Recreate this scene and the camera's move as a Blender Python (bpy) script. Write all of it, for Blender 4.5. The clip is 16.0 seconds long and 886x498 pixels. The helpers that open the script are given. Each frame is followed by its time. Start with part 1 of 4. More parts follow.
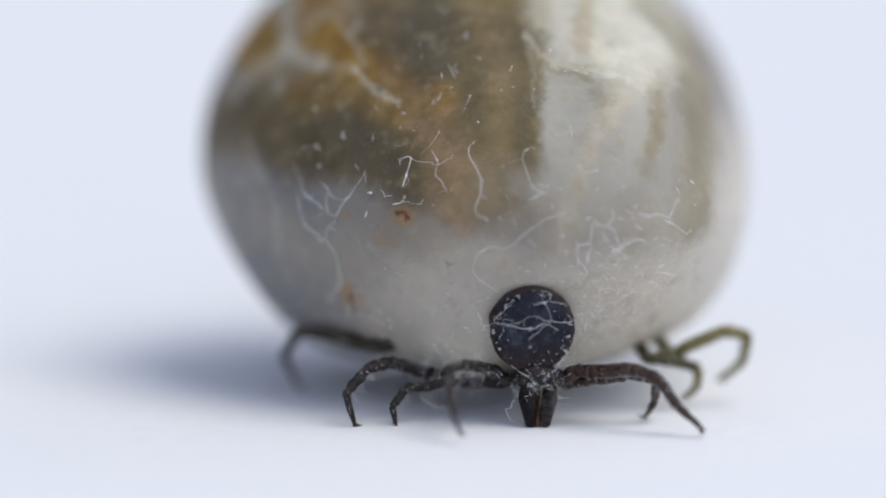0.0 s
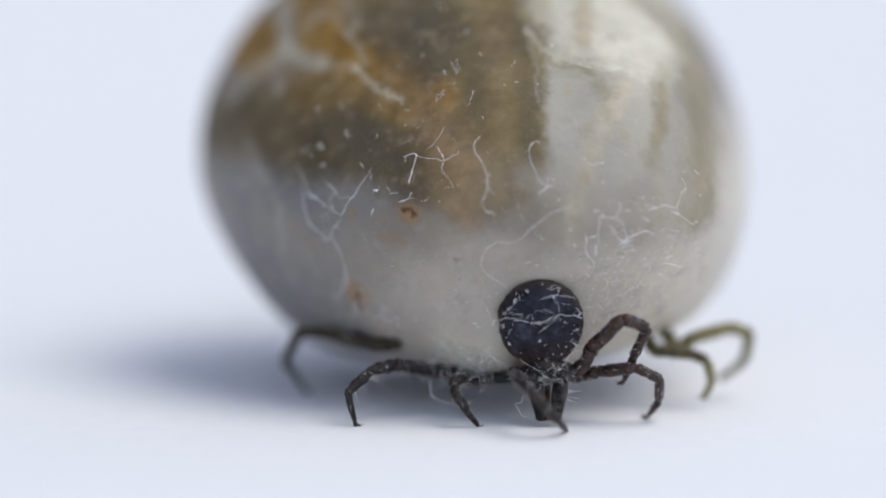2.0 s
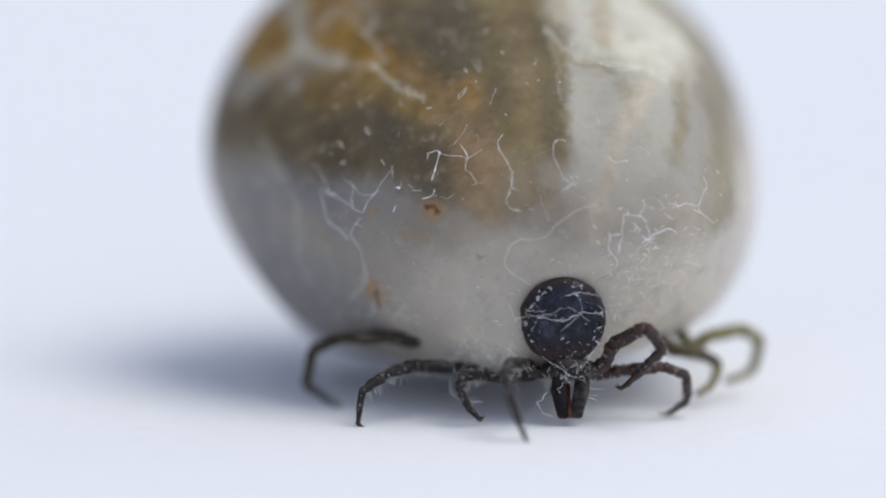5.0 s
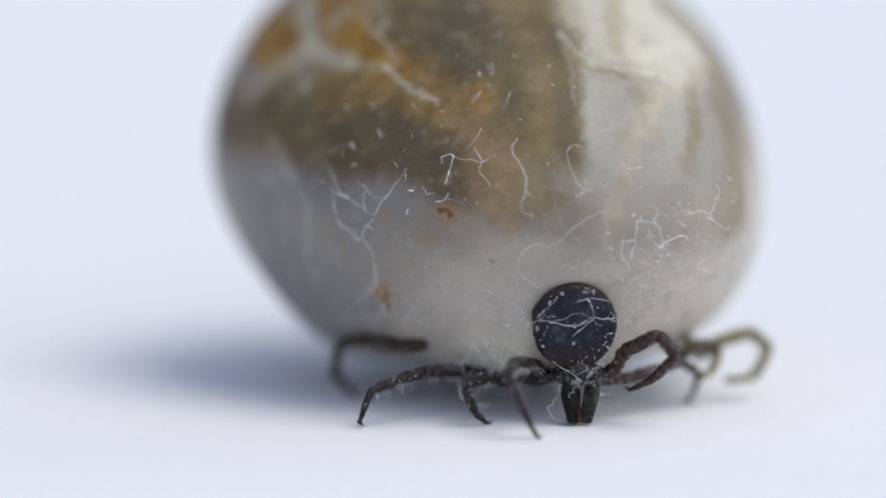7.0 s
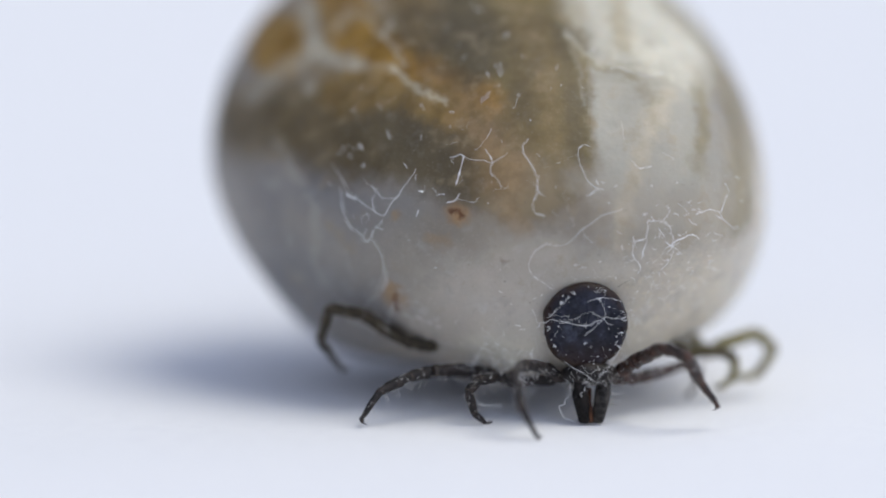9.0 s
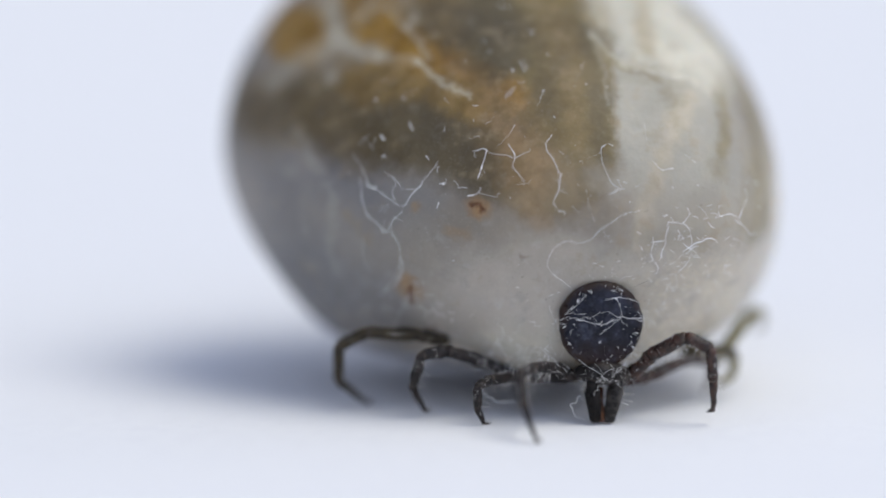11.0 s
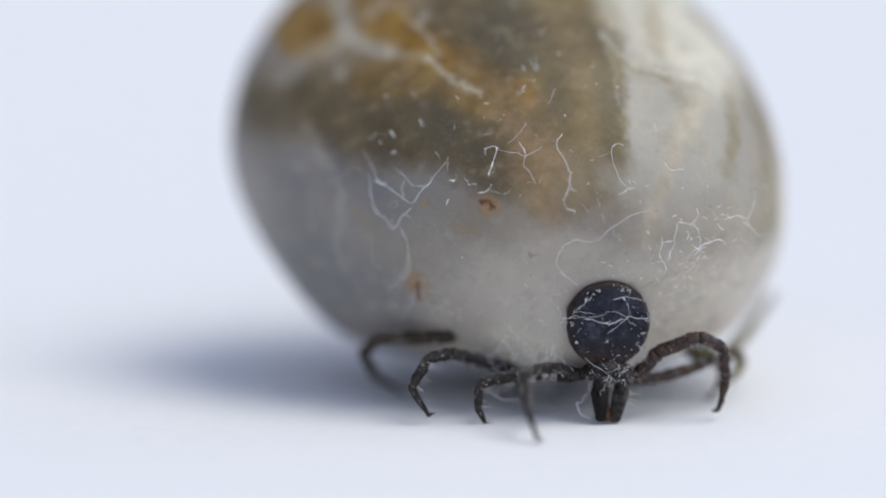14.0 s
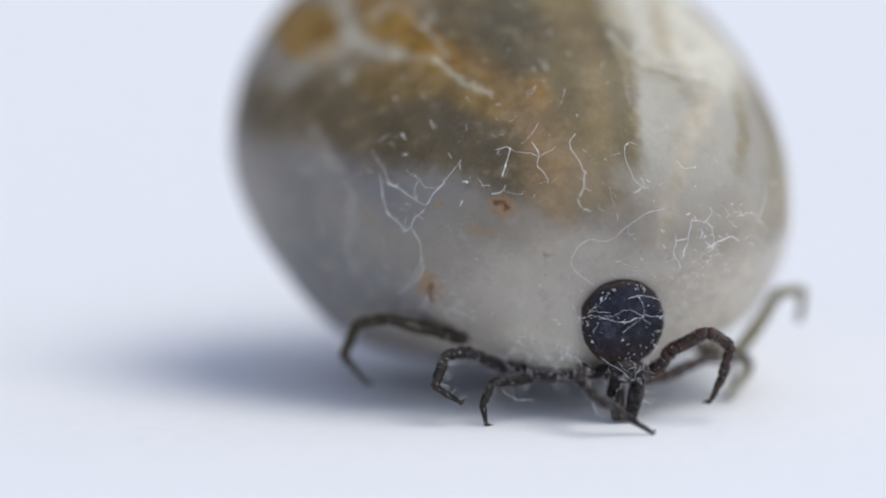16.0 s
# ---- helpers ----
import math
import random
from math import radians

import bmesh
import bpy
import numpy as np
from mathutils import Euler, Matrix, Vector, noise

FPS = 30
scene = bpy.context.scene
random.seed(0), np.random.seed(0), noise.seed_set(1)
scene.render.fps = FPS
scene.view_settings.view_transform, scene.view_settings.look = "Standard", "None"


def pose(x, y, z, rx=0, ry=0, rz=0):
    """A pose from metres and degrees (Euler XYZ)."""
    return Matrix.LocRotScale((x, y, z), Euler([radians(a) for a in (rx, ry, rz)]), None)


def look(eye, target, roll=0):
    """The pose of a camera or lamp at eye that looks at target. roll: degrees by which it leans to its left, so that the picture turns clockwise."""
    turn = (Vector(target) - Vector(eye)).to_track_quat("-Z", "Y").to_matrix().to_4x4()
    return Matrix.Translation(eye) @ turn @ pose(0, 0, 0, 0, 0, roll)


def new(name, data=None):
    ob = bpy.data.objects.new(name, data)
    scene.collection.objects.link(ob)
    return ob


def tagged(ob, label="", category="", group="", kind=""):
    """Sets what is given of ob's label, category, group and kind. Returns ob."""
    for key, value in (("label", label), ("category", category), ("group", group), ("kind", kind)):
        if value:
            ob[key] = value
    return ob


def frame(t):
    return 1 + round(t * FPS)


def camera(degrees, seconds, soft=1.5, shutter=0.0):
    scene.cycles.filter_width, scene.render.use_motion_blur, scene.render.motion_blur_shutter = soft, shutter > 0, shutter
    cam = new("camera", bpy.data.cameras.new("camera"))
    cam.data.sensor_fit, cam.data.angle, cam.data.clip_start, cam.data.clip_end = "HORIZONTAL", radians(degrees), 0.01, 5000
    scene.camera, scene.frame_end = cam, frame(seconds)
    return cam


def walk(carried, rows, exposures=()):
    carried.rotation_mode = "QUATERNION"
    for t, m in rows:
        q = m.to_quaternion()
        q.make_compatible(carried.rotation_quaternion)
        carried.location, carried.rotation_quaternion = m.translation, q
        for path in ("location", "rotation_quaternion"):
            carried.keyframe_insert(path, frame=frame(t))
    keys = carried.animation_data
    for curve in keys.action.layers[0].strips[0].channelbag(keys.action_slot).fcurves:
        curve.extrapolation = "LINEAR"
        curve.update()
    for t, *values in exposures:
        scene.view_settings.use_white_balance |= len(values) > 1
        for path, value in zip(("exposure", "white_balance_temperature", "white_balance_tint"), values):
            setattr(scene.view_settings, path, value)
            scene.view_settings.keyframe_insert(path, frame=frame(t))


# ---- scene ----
# World: x right, y away from the camera, z up, metres. An engorged tick, about 9 mm wide, on a white sheet.
MM = 0.001
HEAD = Vector((0.745, -5.05, 1.465))
cam = camera(16, 16.0, soft=2.0)
cam.data.dof.use_dof = True
cam.data.dof.focus_distance = 46.7 * MM
cam.data.dof.aperture_fstop = 25
EYE = pose(0, -46 * MM, 9.12 * MM, 82, 0, 0)
walk(cam, [(0.0, EYE), (16.0, EYE)])

# ---- light: a broad soft light from the upper right, pale surroundings ----
world = bpy.data.worlds.new("surroundings")
scene.world = world
world.use_nodes = True
sky = world.node_tree.nodes["Background"]
sky.inputs[0].default_value = (0.745, 0.85, 1.168, 1)
# pale room, brighter towards the window at the right and in front
way = world.node_tree.nodes.new("ShaderNodeTexCoord")
side = world.node_tree.nodes.new("ShaderNodeVectorMath")
side.operation = "DOT_PRODUCT"
side.inputs[1].default_value = (0.86, -0.42, 0.28)
level = world.node_tree.nodes.new("ShaderNodeMapRange")
for key, value in (("From Min", -1.0), ("From Max", 1.0), ("To Min", 0.06), ("To Max", 1.03)):
    level.inputs[key].default_value = value
world.node_tree.links.new(way.outputs["Generated"], side.inputs[0])
world.node_tree.links.new(side.outputs["Value"], level.inputs[0])
world.node_tree.links.new(level.outputs[0], sky.inputs[1])
sun = bpy.data.lights.new("soft_light", "SUN")
sun.energy, sun.angle, sun.color = 1.66, radians(38), (1.05, 1.0, 0.855)
new("soft_light", sun).matrix_world = look((0.50, -0.16, 1.0), (0, 0, 0))
scene.view_settings.exposure = 0.0


# ---- materials ----
class Nodes:
    """Short hand for a node material."""

    def __init__(self, name, rough=0.5, spec=0.5, metal=0.0):
        self.mat = bpy.data.materials.new(name)
        self.mat.use_nodes = True
        self.tree = self.mat.node_tree
        self.bsdf = self.tree.nodes["Principled BSDF"]
        self.bsdf.inputs["Roughness"].default_value = rough
        self.bsdf.inputs["Specular IOR Level"].default_value = spec
        self.bsdf.inputs["Metallic"].default_value = metal
        self.coord = self.add("ShaderNodeTexCoord").outputs["Object"]

    def add(self, kind, **values):
        node = self.tree.nodes.new(kind)
        for key, value in values.items():
            node.inputs[key].default_value = value
        return node

    def link(self, a, b):
        self.tree.links.new(a, b)

    def feed(self, socket, value):
        if isinstance(value, (int, float, tuple)):
            socket.default_value = value
        else:
            self.link(value, socket)

    def math(self, op, a, b=0.0, clamp=False):
        node = self.add("ShaderNodeMath")
        node.operation, node.use_clamp = op, clamp
        self.feed(node.inputs[0], a)
        self.feed(node.inputs[1], b)
        return node.outputs[0]

    def vec(self, op, a, b):
        node = self.add("ShaderNodeVectorMath")
        node.operation = op
        self.feed(node.inputs[0], a)
        self.feed(node.inputs[1], b)
        return node

    def noise(self, scale, detail=4, rough=0.55, vector=None):
        node = self.add("ShaderNodeTexNoise", Scale=scale, Detail=detail, Roughness=rough)
        self.link(vector or self.coord, node.inputs["Vector"])
        return node.outputs

    def ramp(self, value, low, high, a=0.0, b=1.0):
        node = self.add("ShaderNodeMapRange")
        node.interpolation_type = "SMOOTHSTEP"
        for i, v in enumerate((value, low, high, a, b)):
            self.feed(node.inputs[i], v)
        return node.outputs[0]

    def mix(self, factor, a, b, blend="MIX"):
        node = self.add("ShaderNodeMix")
        node.data_type, node.blend_type = "RGBA", blend
        self.feed(node.inputs[0], factor)
        self.feed(node.inputs[6], (*a, 1) if isinstance(a, tuple) else a)
        self.feed(node.inputs[7], (*b, 1) if isinstance(b, tuple) else b)
        return node.outputs[2]

    def bump(self, height, strength, distance):
        node = self.add("ShaderNodeBump", Strength=strength, Distance=distance)
        self.link(height, node.inputs["Height"])
        self.link(node.outputs[0], self.bsdf.inputs["Normal"])

    def color(self, value):
        self.feed(self.bsdf.inputs["Base Color"], (*value, 1) if isinstance(value, tuple) else value)
        return self.mat


def paper_material():
    n = Nodes("white_paper", 0.85, 0.2)
    big, felt = n.noise(60, 3)[0], n.noise(2600, 5, 0.65)[0]
    fine = n.noise(9000, 5, 0.7)[0]
    n.bump(n.math("ADD", fine, n.math("MULTIPLY", felt, 2.0)), 0.3, 0.00004)
    col = n.mix(n.ramp(big, 0.3, 0.7), (0.80, 0.81, 0.82), (0.83, 0.835, 0.84))
    return n.color(n.mix(n.ramp(felt, 0.42, 0.7, 0.0, 0.35), col, (0.76, 0.765, 0.785)))


def skin_material():
    """Stretched grey skin with the dark gut showing through it in brown lobes."""
    n = Nodes("stretched_skin", 0.45, 0.3)
    mm = n.vec("SCALE", n.coord, (0, 0, 0))
    mm.inputs["Scale"].default_value = 1000
    mm = mm.outputs[0]
    warp = n.vec("SUBTRACT", n.noise(1.2, 5, 0.6, mm)[1], (0.5, 0.5, 0.5)).outputs[0]
    small = n.vec("SUBTRACT", n.noise(5.5, 4, 0.6, mm)[1], (0.5, 0.5, 0.5)).outputs[0]

    def warped(big, fine):
        a, b = n.vec("SCALE", warp, (0, 0, 0)), n.vec("SCALE", small, (0, 0, 0))
        a.inputs["Scale"].default_value, b.inputs["Scale"].default_value = big, fine
        p = n.vec("ADD", n.vec("ADD", mm, a.outputs[0]).outputs[0], b.outputs[0])
        split = n.add("ShaderNodeSeparateXYZ")
        n.link(p.outputs[0], split.inputs[0])
        return split.outputs

    soft, hard, torn = warped(0.45, 0.25), warped(0.28, 0.24), warped(0.14, 0.26)

    def patch(where, cx, cz, rx, rz, turn=0.0, edge=0.5, power=2.0, amount=1.0):
        """1 inside a rounded patch seen along y, falling to 0 over its soft edge."""
        c, s = math.cos(radians(turn)), math.sin(radians(turn))
        dx, dz = n.math("SUBTRACT", where[0], cx), n.math("SUBTRACT", where[2], cz)
        u = n.math("ABSOLUTE", n.math("ADD", n.math("MULTIPLY", dx, c / rx), n.math("MULTIPLY", dz, s / rx)))
        v = n.math("ABSOLUTE", n.math("ADD", n.math("MULTIPLY", dx, -s / rz), n.math("MULTIPLY", dz, c / rz)))
        d = n.math("POWER", n.math("ADD", n.math("POWER", u, power), n.math("POWER", v, power)), 1 / power)
        return n.ramp(d, 1 - edge, 1 + edge, amount, 0.0)

    def stroke(where, line, wide, edge, amount, wait):
        """1 along a line of (x, z) points seen along y, falling to 0 over its soft edge."""
        flat = n.add("ShaderNodeCombineXYZ")
        n.link(n.math("ADD", where[0], wait), flat.inputs[0])
        n.link(where[2], flat.inputs[2])
        near = None
        for (x0, z0), (x1, z1) in zip(line, line[1:]):
            along = Vector((x1 - x0, 0, z1 - z0))
            rel = n.vec("SUBTRACT", flat.outputs[0], (x0, 0, z0)).outputs[0]
            part_way = n.math("MULTIPLY", n.vec("DOT_PRODUCT", rel, tuple(along)).outputs["Value"], 1 / max(1e-6, along.length_squared), True)
            back = n.vec("SCALE", tuple(along), (0, 0, 0))
            n.link(part_way, back.inputs["Scale"])
            d = n.vec("LENGTH", n.vec("SUBTRACT", rel, back.outputs[0]).outputs[0], (0, 0, 0)).outputs["Value"]
            near = d if near is None else n.math("MINIMUM", near, d)
        return n.ramp(near, wide * (1 - edge), wide * (1 + edge), amount, 0.0)

    cloud = n.ramp(n.noise(0.9, 5, 0.6, mm)[0], 0.35, 0.65)
    col = n.mix(cloud, (0.335, 0.315, 0.300), (0.275, 0.262, 0.255))
    # darker blue-grey left flank, paler lower front
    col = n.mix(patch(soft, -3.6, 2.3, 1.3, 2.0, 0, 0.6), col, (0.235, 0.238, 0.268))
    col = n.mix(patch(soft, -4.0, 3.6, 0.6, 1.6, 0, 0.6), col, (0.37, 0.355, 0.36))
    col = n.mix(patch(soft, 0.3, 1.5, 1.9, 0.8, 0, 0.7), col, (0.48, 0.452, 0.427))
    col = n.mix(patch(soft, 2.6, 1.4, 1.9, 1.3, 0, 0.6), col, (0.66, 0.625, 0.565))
    # glow of light through the right flank, put into its colour
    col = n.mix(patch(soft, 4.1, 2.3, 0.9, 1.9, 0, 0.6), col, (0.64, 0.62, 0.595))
    # tones: two mottled together, and which of the three mottles
    mottle = [n.ramp(n.noise(k, 4, 0.6, mm)[0], 0.36, 0.64) for k in (1.3, 2.3, 3.6)]
    olive, dusk = ((0.130, 0.100, 0.040), (0.222, 0.170, 0.070), 0), ((0.108, 0.084, 0.047), (0.172, 0.136, 0.078), 0)
    umber, ochre = ((0.190, 0.125, 0.038), (0.300, 0.205, 0.076), 1), ((0.205, 0.115, 0.012), (0.335, 0.205, 0.045), 1)
    amber, tan = ((0.265, 0.138, 0.015), (0.40, 0.22, 0.04), 2), ((0.27, 0.185, 0.095), (0.41, 0.285, 0.165), 2)
    brown, drab = ((0.200, 0.146, 0.072), (0.285, 0.216, 0.116), 1), ((0.20, 0.168, 0.128), (0.285, 0.240, 0.185), 0)
    shade, moss = ((0.072, 0.062, 0.042), (0.105, 0.090, 0.060), 1), ((0.23, 0.20, 0.118), (0.31, 0.27, 0.17), 0)
    chalk, pearl = ((0.48, 0.475, 0.420), (0.58, 0.57, 0.52), 1), ((0.45, 0.445, 0.415), (0.52, 0.515, 0.48), 0)
    milk, mist = ((0.42, 0.41, 0.375), (0.54, 0.53, 0.49), 2), ((0.43, 0.43, 0.43), (0.50, 0.50, 0.49), 2)
    sand, putty = ((0.50, 0.455, 0.37), (0.58, 0.53, 0.45), 2), ((0.37, 0.335, 0.29), (0.43, 0.395, 0.35), 1)
    pearlwarm, blush = ((0.55, 0.52, 0.49), (0.61, 0.58, 0.55), 1), ((0.56, 0.52, 0.47), (0.66, 0.62, 0.57), 2)
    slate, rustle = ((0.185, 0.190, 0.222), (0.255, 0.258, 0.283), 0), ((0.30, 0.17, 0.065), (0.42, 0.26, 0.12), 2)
    sandy = ((0.40, 0.35, 0.25), (0.50, 0.44, 0.33), 2)
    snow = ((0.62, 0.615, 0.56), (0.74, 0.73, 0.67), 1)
    rustdark = ((0.09, 0.035, 0.012), (0.15, 0.06, 0.02), 2)
    # rows: warp, line (x, z in mm), half width, softness, strength, paint
    greys = (
        (soft, ((-1.52, 0.96), (-0.88, 0.81)), 0.259, 0.80, 0.50, blush),
        # lit belly above the leg roots: two strokes put its brightness into the colour
        (soft, ((-0.74, 0.94), (-0.32, 0.86)), 0.259, 0.90, 0.60, snow),
        (soft, ((-0.60, 1.20), (-0.18, 0.87), (0.04, 1.25)), 0.259, 0.90, 0.35, snow),
        (soft, ((-1.04, 2.07), (-0.39, 1.92)), 0.431, 0.80, 0.55, pearlwarm),
        (soft, ((1.87, 2.10), (2.33, 1.50)), 0.603, 0.70, 0.60, blush),
        (soft, ((-0.43, 2.63), (0.23, 2.56)), 0.293, 0.80, 0.40, blush),
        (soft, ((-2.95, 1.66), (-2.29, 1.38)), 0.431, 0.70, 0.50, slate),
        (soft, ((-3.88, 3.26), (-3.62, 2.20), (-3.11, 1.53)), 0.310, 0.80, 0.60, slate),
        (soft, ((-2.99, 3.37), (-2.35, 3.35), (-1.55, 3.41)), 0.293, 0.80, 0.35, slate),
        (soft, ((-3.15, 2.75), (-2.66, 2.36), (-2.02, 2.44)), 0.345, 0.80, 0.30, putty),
    )
    pale = (
        (soft, ((1.66, 4.83), (2.11, 3.56)), 0.948, 0.60, 0.55, pearl),
        (hard, ((1.91, 6.41), (1.90, 5.79), (2.55, 5.48)), 0.655, 0.35, 0.85, chalk),
        (soft, ((1.15, 4.83), (1.07, 3.80)), 0.448, 0.70, 0.55, pearl),
        (soft, ((2.31, 4.74), (2.17, 3.88)), 0.328, 0.80, 0.35, pearl),
        (soft, ((2.06, 4.87), (1.75, 4.48), (1.53, 3.88), (1.31, 3.24), (1.24, 2.73)), 0.129, 0.90, 0.70, sand),
        (soft, ((2.65, 4.96), (2.62, 4.45), (2.51, 4.11)), 0.112, 0.95, 0.60, moss),
        (soft, ((2.78, 6.03), (3.16, 5.45), (3.30, 4.74), (3.24, 3.72), (3.16, 2.99)), 0.284, 0.80, 0.70, moss),
    )
    folds = (
        (hard, ((1.68, 5.70), (1.81, 5.50)), 0.190, 0.90, 0.50, sand),
        (hard, ((1.79, 5.60), (1.94, 5.54)), 0.069, 0.95, 0.35, rustle),
        # highlight on the fold and shade under fold and crease, painted as strokes
        (torn, ((1.17, 5.58), (1.34, 5.35), (1.64, 5.29)), 0.060, 0.90, 0.80, milk),
        (torn, ((1.23, 5.43), (1.46, 5.24), (1.91, 5.32)), 0.034, 0.90, 0.50, moss),
        (hard, ((1.05, 5.09), (1.52, 5.05), (2.09, 5.06)), 0.052, 0.95, 0.20, moss),
        (soft, ((1.15, 5.94), (1.73, 6.09), (2.27, 5.92)), 0.121, 0.90, 0.60, milk),
        (soft, ((2.29, 5.68), (2.63, 5.43)), 0.224, 0.80, 0.50, milk),
    )
    bands = (
        (soft, ((1.04, 3.16), (1.89, 3.07), (2.69, 3.04)), 0.414, 0.70, 0.45, putty),
        (soft, ((2.39, 5.68), (2.19, 6.00)), 0.086, 0.90, 0.40, moss),
        (soft, ((2.63, 5.03), (2.58, 4.39), (2.43, 3.82)), 0.138, 0.90, 0.45, moss),
        (soft, ((1.61, 5.95), (1.55, 5.64)), 0.112, 0.90, 0.50, moss),
        (soft, ((1.71, 4.92), (1.78, 4.76)), 0.103, 0.90, 0.45, moss),
        # shade under the pale fold's edge, painted as a dark line
        (torn, ((0.71, 5.74), (0.87, 5.40), (1.19, 5.23), (1.62, 5.17)), 0.043, 0.90, 0.40, moss),
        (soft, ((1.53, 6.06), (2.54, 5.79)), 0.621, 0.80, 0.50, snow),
    )
    lobes = (
        (soft, ((-2.82, 5.59), (-2.17, 5.55), (-1.24, 5.83)), 0.621, 0.40, 0.80, brown),
        (soft, ((-4.11, 4.31), (-3.45, 4.48)), 0.500, 0.70, 0.55, brown),
        (hard, ((-1.35, 6.31), (-1.13, 5.67)), 0.500, 0.35, 0.85, umber),
        (hard, ((0.08, 6.66), (-0.05, 5.69), (-0.20, 4.74), (-0.20, 4.11)), 1.052, 0.14, 0.97, olive),
        (hard, ((-0.43, 3.55), (0.13, 3.40), (0.42, 3.40)), 0.534, 0.60, 0.62, drab),
        (hard, ((-2.32, 4.29), (-1.69, 4.25), (-1.06, 4.01)), 0.741, 0.36, 0.95, dusk),
        (hard, ((-3.09, 4.31), (-2.89, 4.12)), 0.647, 0.40, 0.85, dusk),
        (soft, ((-3.98, 4.17), (-3.56, 4.22)), 0.534, 0.60, 0.70, dusk),
    )
    patches = (
        (hard, ((-2.70, 4.74), (-1.89, 4.92), (-1.18, 4.68)), 0.310, 0.45, 0.85, umber),
        (hard, ((-2.17, 5.51), (-1.77, 5.37)), 0.362, 0.35, 0.90, umber),
        (hard, ((-3.49, 5.55), (-3.59, 5.26)), 0.345, 0.35, 0.95, ochre),
        (hard, ((-2.55, 6.24), (-2.41, 5.50), (-1.98, 5.37)), 0.379, 0.35, 0.92, ochre),
        (hard, ((-1.50, 5.26), (-1.07, 5.04), (-0.60, 4.80)), 0.190, 0.80, 0.70, amber),
        (soft, ((-0.86, 4.57), (-0.63, 4.46)), 0.345, 0.80, 0.45, tan),
        (soft, ((-0.66, 3.86), (-0.43, 3.71)), 0.397, 0.75, 0.62, tan),
    )
    shades = (
        (soft, ((0.16, 5.70), (0.26, 5.14)), 0.345, 0.80, 0.50, brown),
        (soft, ((0.14, 4.83), (0.18, 4.36)), 0.362, 0.80, 0.50, brown),
        (soft, ((-0.61, 5.53), (-0.89, 6.00)), 0.414, 0.70, 0.75, shade),
        (soft, ((-1.85, 4.04), (-1.23, 3.76)), 0.388, 0.70, 0.50, shade),
        (soft, ((-0.16, 5.14), (-0.13, 4.59)), 0.190, 0.90, 0.35, shade),
        (soft, ((0.62, 5.70), (0.63, 4.75), (0.58, 4.12)), 0.155, 0.90, 0.40, shade),
        (soft, ((-1.32, 2.93), (-0.60, 2.93)), 0.345, 0.80, 0.35, drab),
        (hard, ((-0.44, 3.22), (-0.28, 2.98)), 0.155, 0.90, 0.40, tan),
        (soft, ((-1.52, 5.82), (-1.04, 5.44), (-0.92, 5.20)), 0.397, 0.70, 0.72, shade),
        (soft, ((-2.53, 4.42), (-1.88, 4.32)), 0.345, 0.80, 0.35, shade),
    )
    seams = (
        (torn, ((-3.00, 6.02), (-3.03, 5.61), (-3.00, 5.36)), 0.112, 0.85, 0.60, milk),
        (torn, ((-3.00, 5.36), (-2.73, 5.26), (-2.48, 5.23)), 0.121, 0.85, 0.62, milk),
        (torn, ((-3.14, 5.22), (-3.48, 5.06), (-3.75, 4.80), (-3.95, 4.59)), 0.103, 0.95, 0.45, milk),
        (torn, ((-2.48, 5.20), (-2.16, 5.15), (-1.89, 5.15)), 0.078, 0.95, 0.35, milk),
        # sheen on a wet crease, painted as a pale stroke
        (torn, ((-1.91, 5.16), (-1.73, 4.98), (-1.49, 4.80), (-1.24, 4.74)), 0.056, 0.95, 0.42, snow),
        (torn, ((-2.22, 5.95), (-2.11, 5.73), (-1.95, 5.58), (-1.75, 5.25)), 0.043, 0.95, 0.40, milk),
        (torn, ((-2.01, 5.63), (-1.85, 5.86)), 0.043, 0.95, 0.45, milk),
        (torn, ((-2.67, 5.73), (-2.41, 5.96)), 0.086, 0.95, 0.40, milk),
    )
    veils = (
        (torn, ((-3.14, 4.77), (-3.08, 4.87)), 0.078, 0.90, 0.50, milk),
        (soft, ((-3.64, 3.97), (-3.51, 3.57), (-3.30, 3.34)), 0.069, 0.95, 0.30, milk),
        (soft, ((-3.20, 3.19), (-3.15, 2.58), (-3.11, 2.13), (-2.90, 1.82)), 0.052, 0.95, 0.35, mist),
        (soft, ((-3.73, 3.33), (-3.69, 3.32)), 0.086, 0.95, 0.40, mist),
        (torn, ((0.71, 5.70), (0.78, 5.31), (0.76, 4.75)), 0.034, 0.95, 0.22, mist),
        (soft, ((0.56, 3.72), (0.80, 3.56)), 0.190, 0.90, 0.32, mist),
    )
    ridges = (
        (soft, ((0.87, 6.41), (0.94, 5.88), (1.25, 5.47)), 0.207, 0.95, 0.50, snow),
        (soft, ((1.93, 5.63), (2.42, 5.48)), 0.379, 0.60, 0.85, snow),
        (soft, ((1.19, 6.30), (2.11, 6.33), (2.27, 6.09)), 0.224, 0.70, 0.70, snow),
        (soft, ((1.61, 6.19), (1.55, 5.86), (1.50, 5.56)), 0.129, 0.90, 0.70, sandy),
        (soft, ((2.44, 6.09), (3.16, 5.42)), 0.112, 0.80, 0.50, moss),
        # shade below the ridge, then its bright crest, both put into the colour
        (torn, ((0.70, 5.61), (0.89, 5.31), (1.18, 5.20), (1.61, 5.10)), 0.052, 0.80, 0.60, moss),
        (torn, ((0.67, 5.73), (0.89, 5.40), (1.19, 5.25), (1.70, 5.17), (2.23, 5.14)), 0.039, 0.95, 0.30, snow),
    )
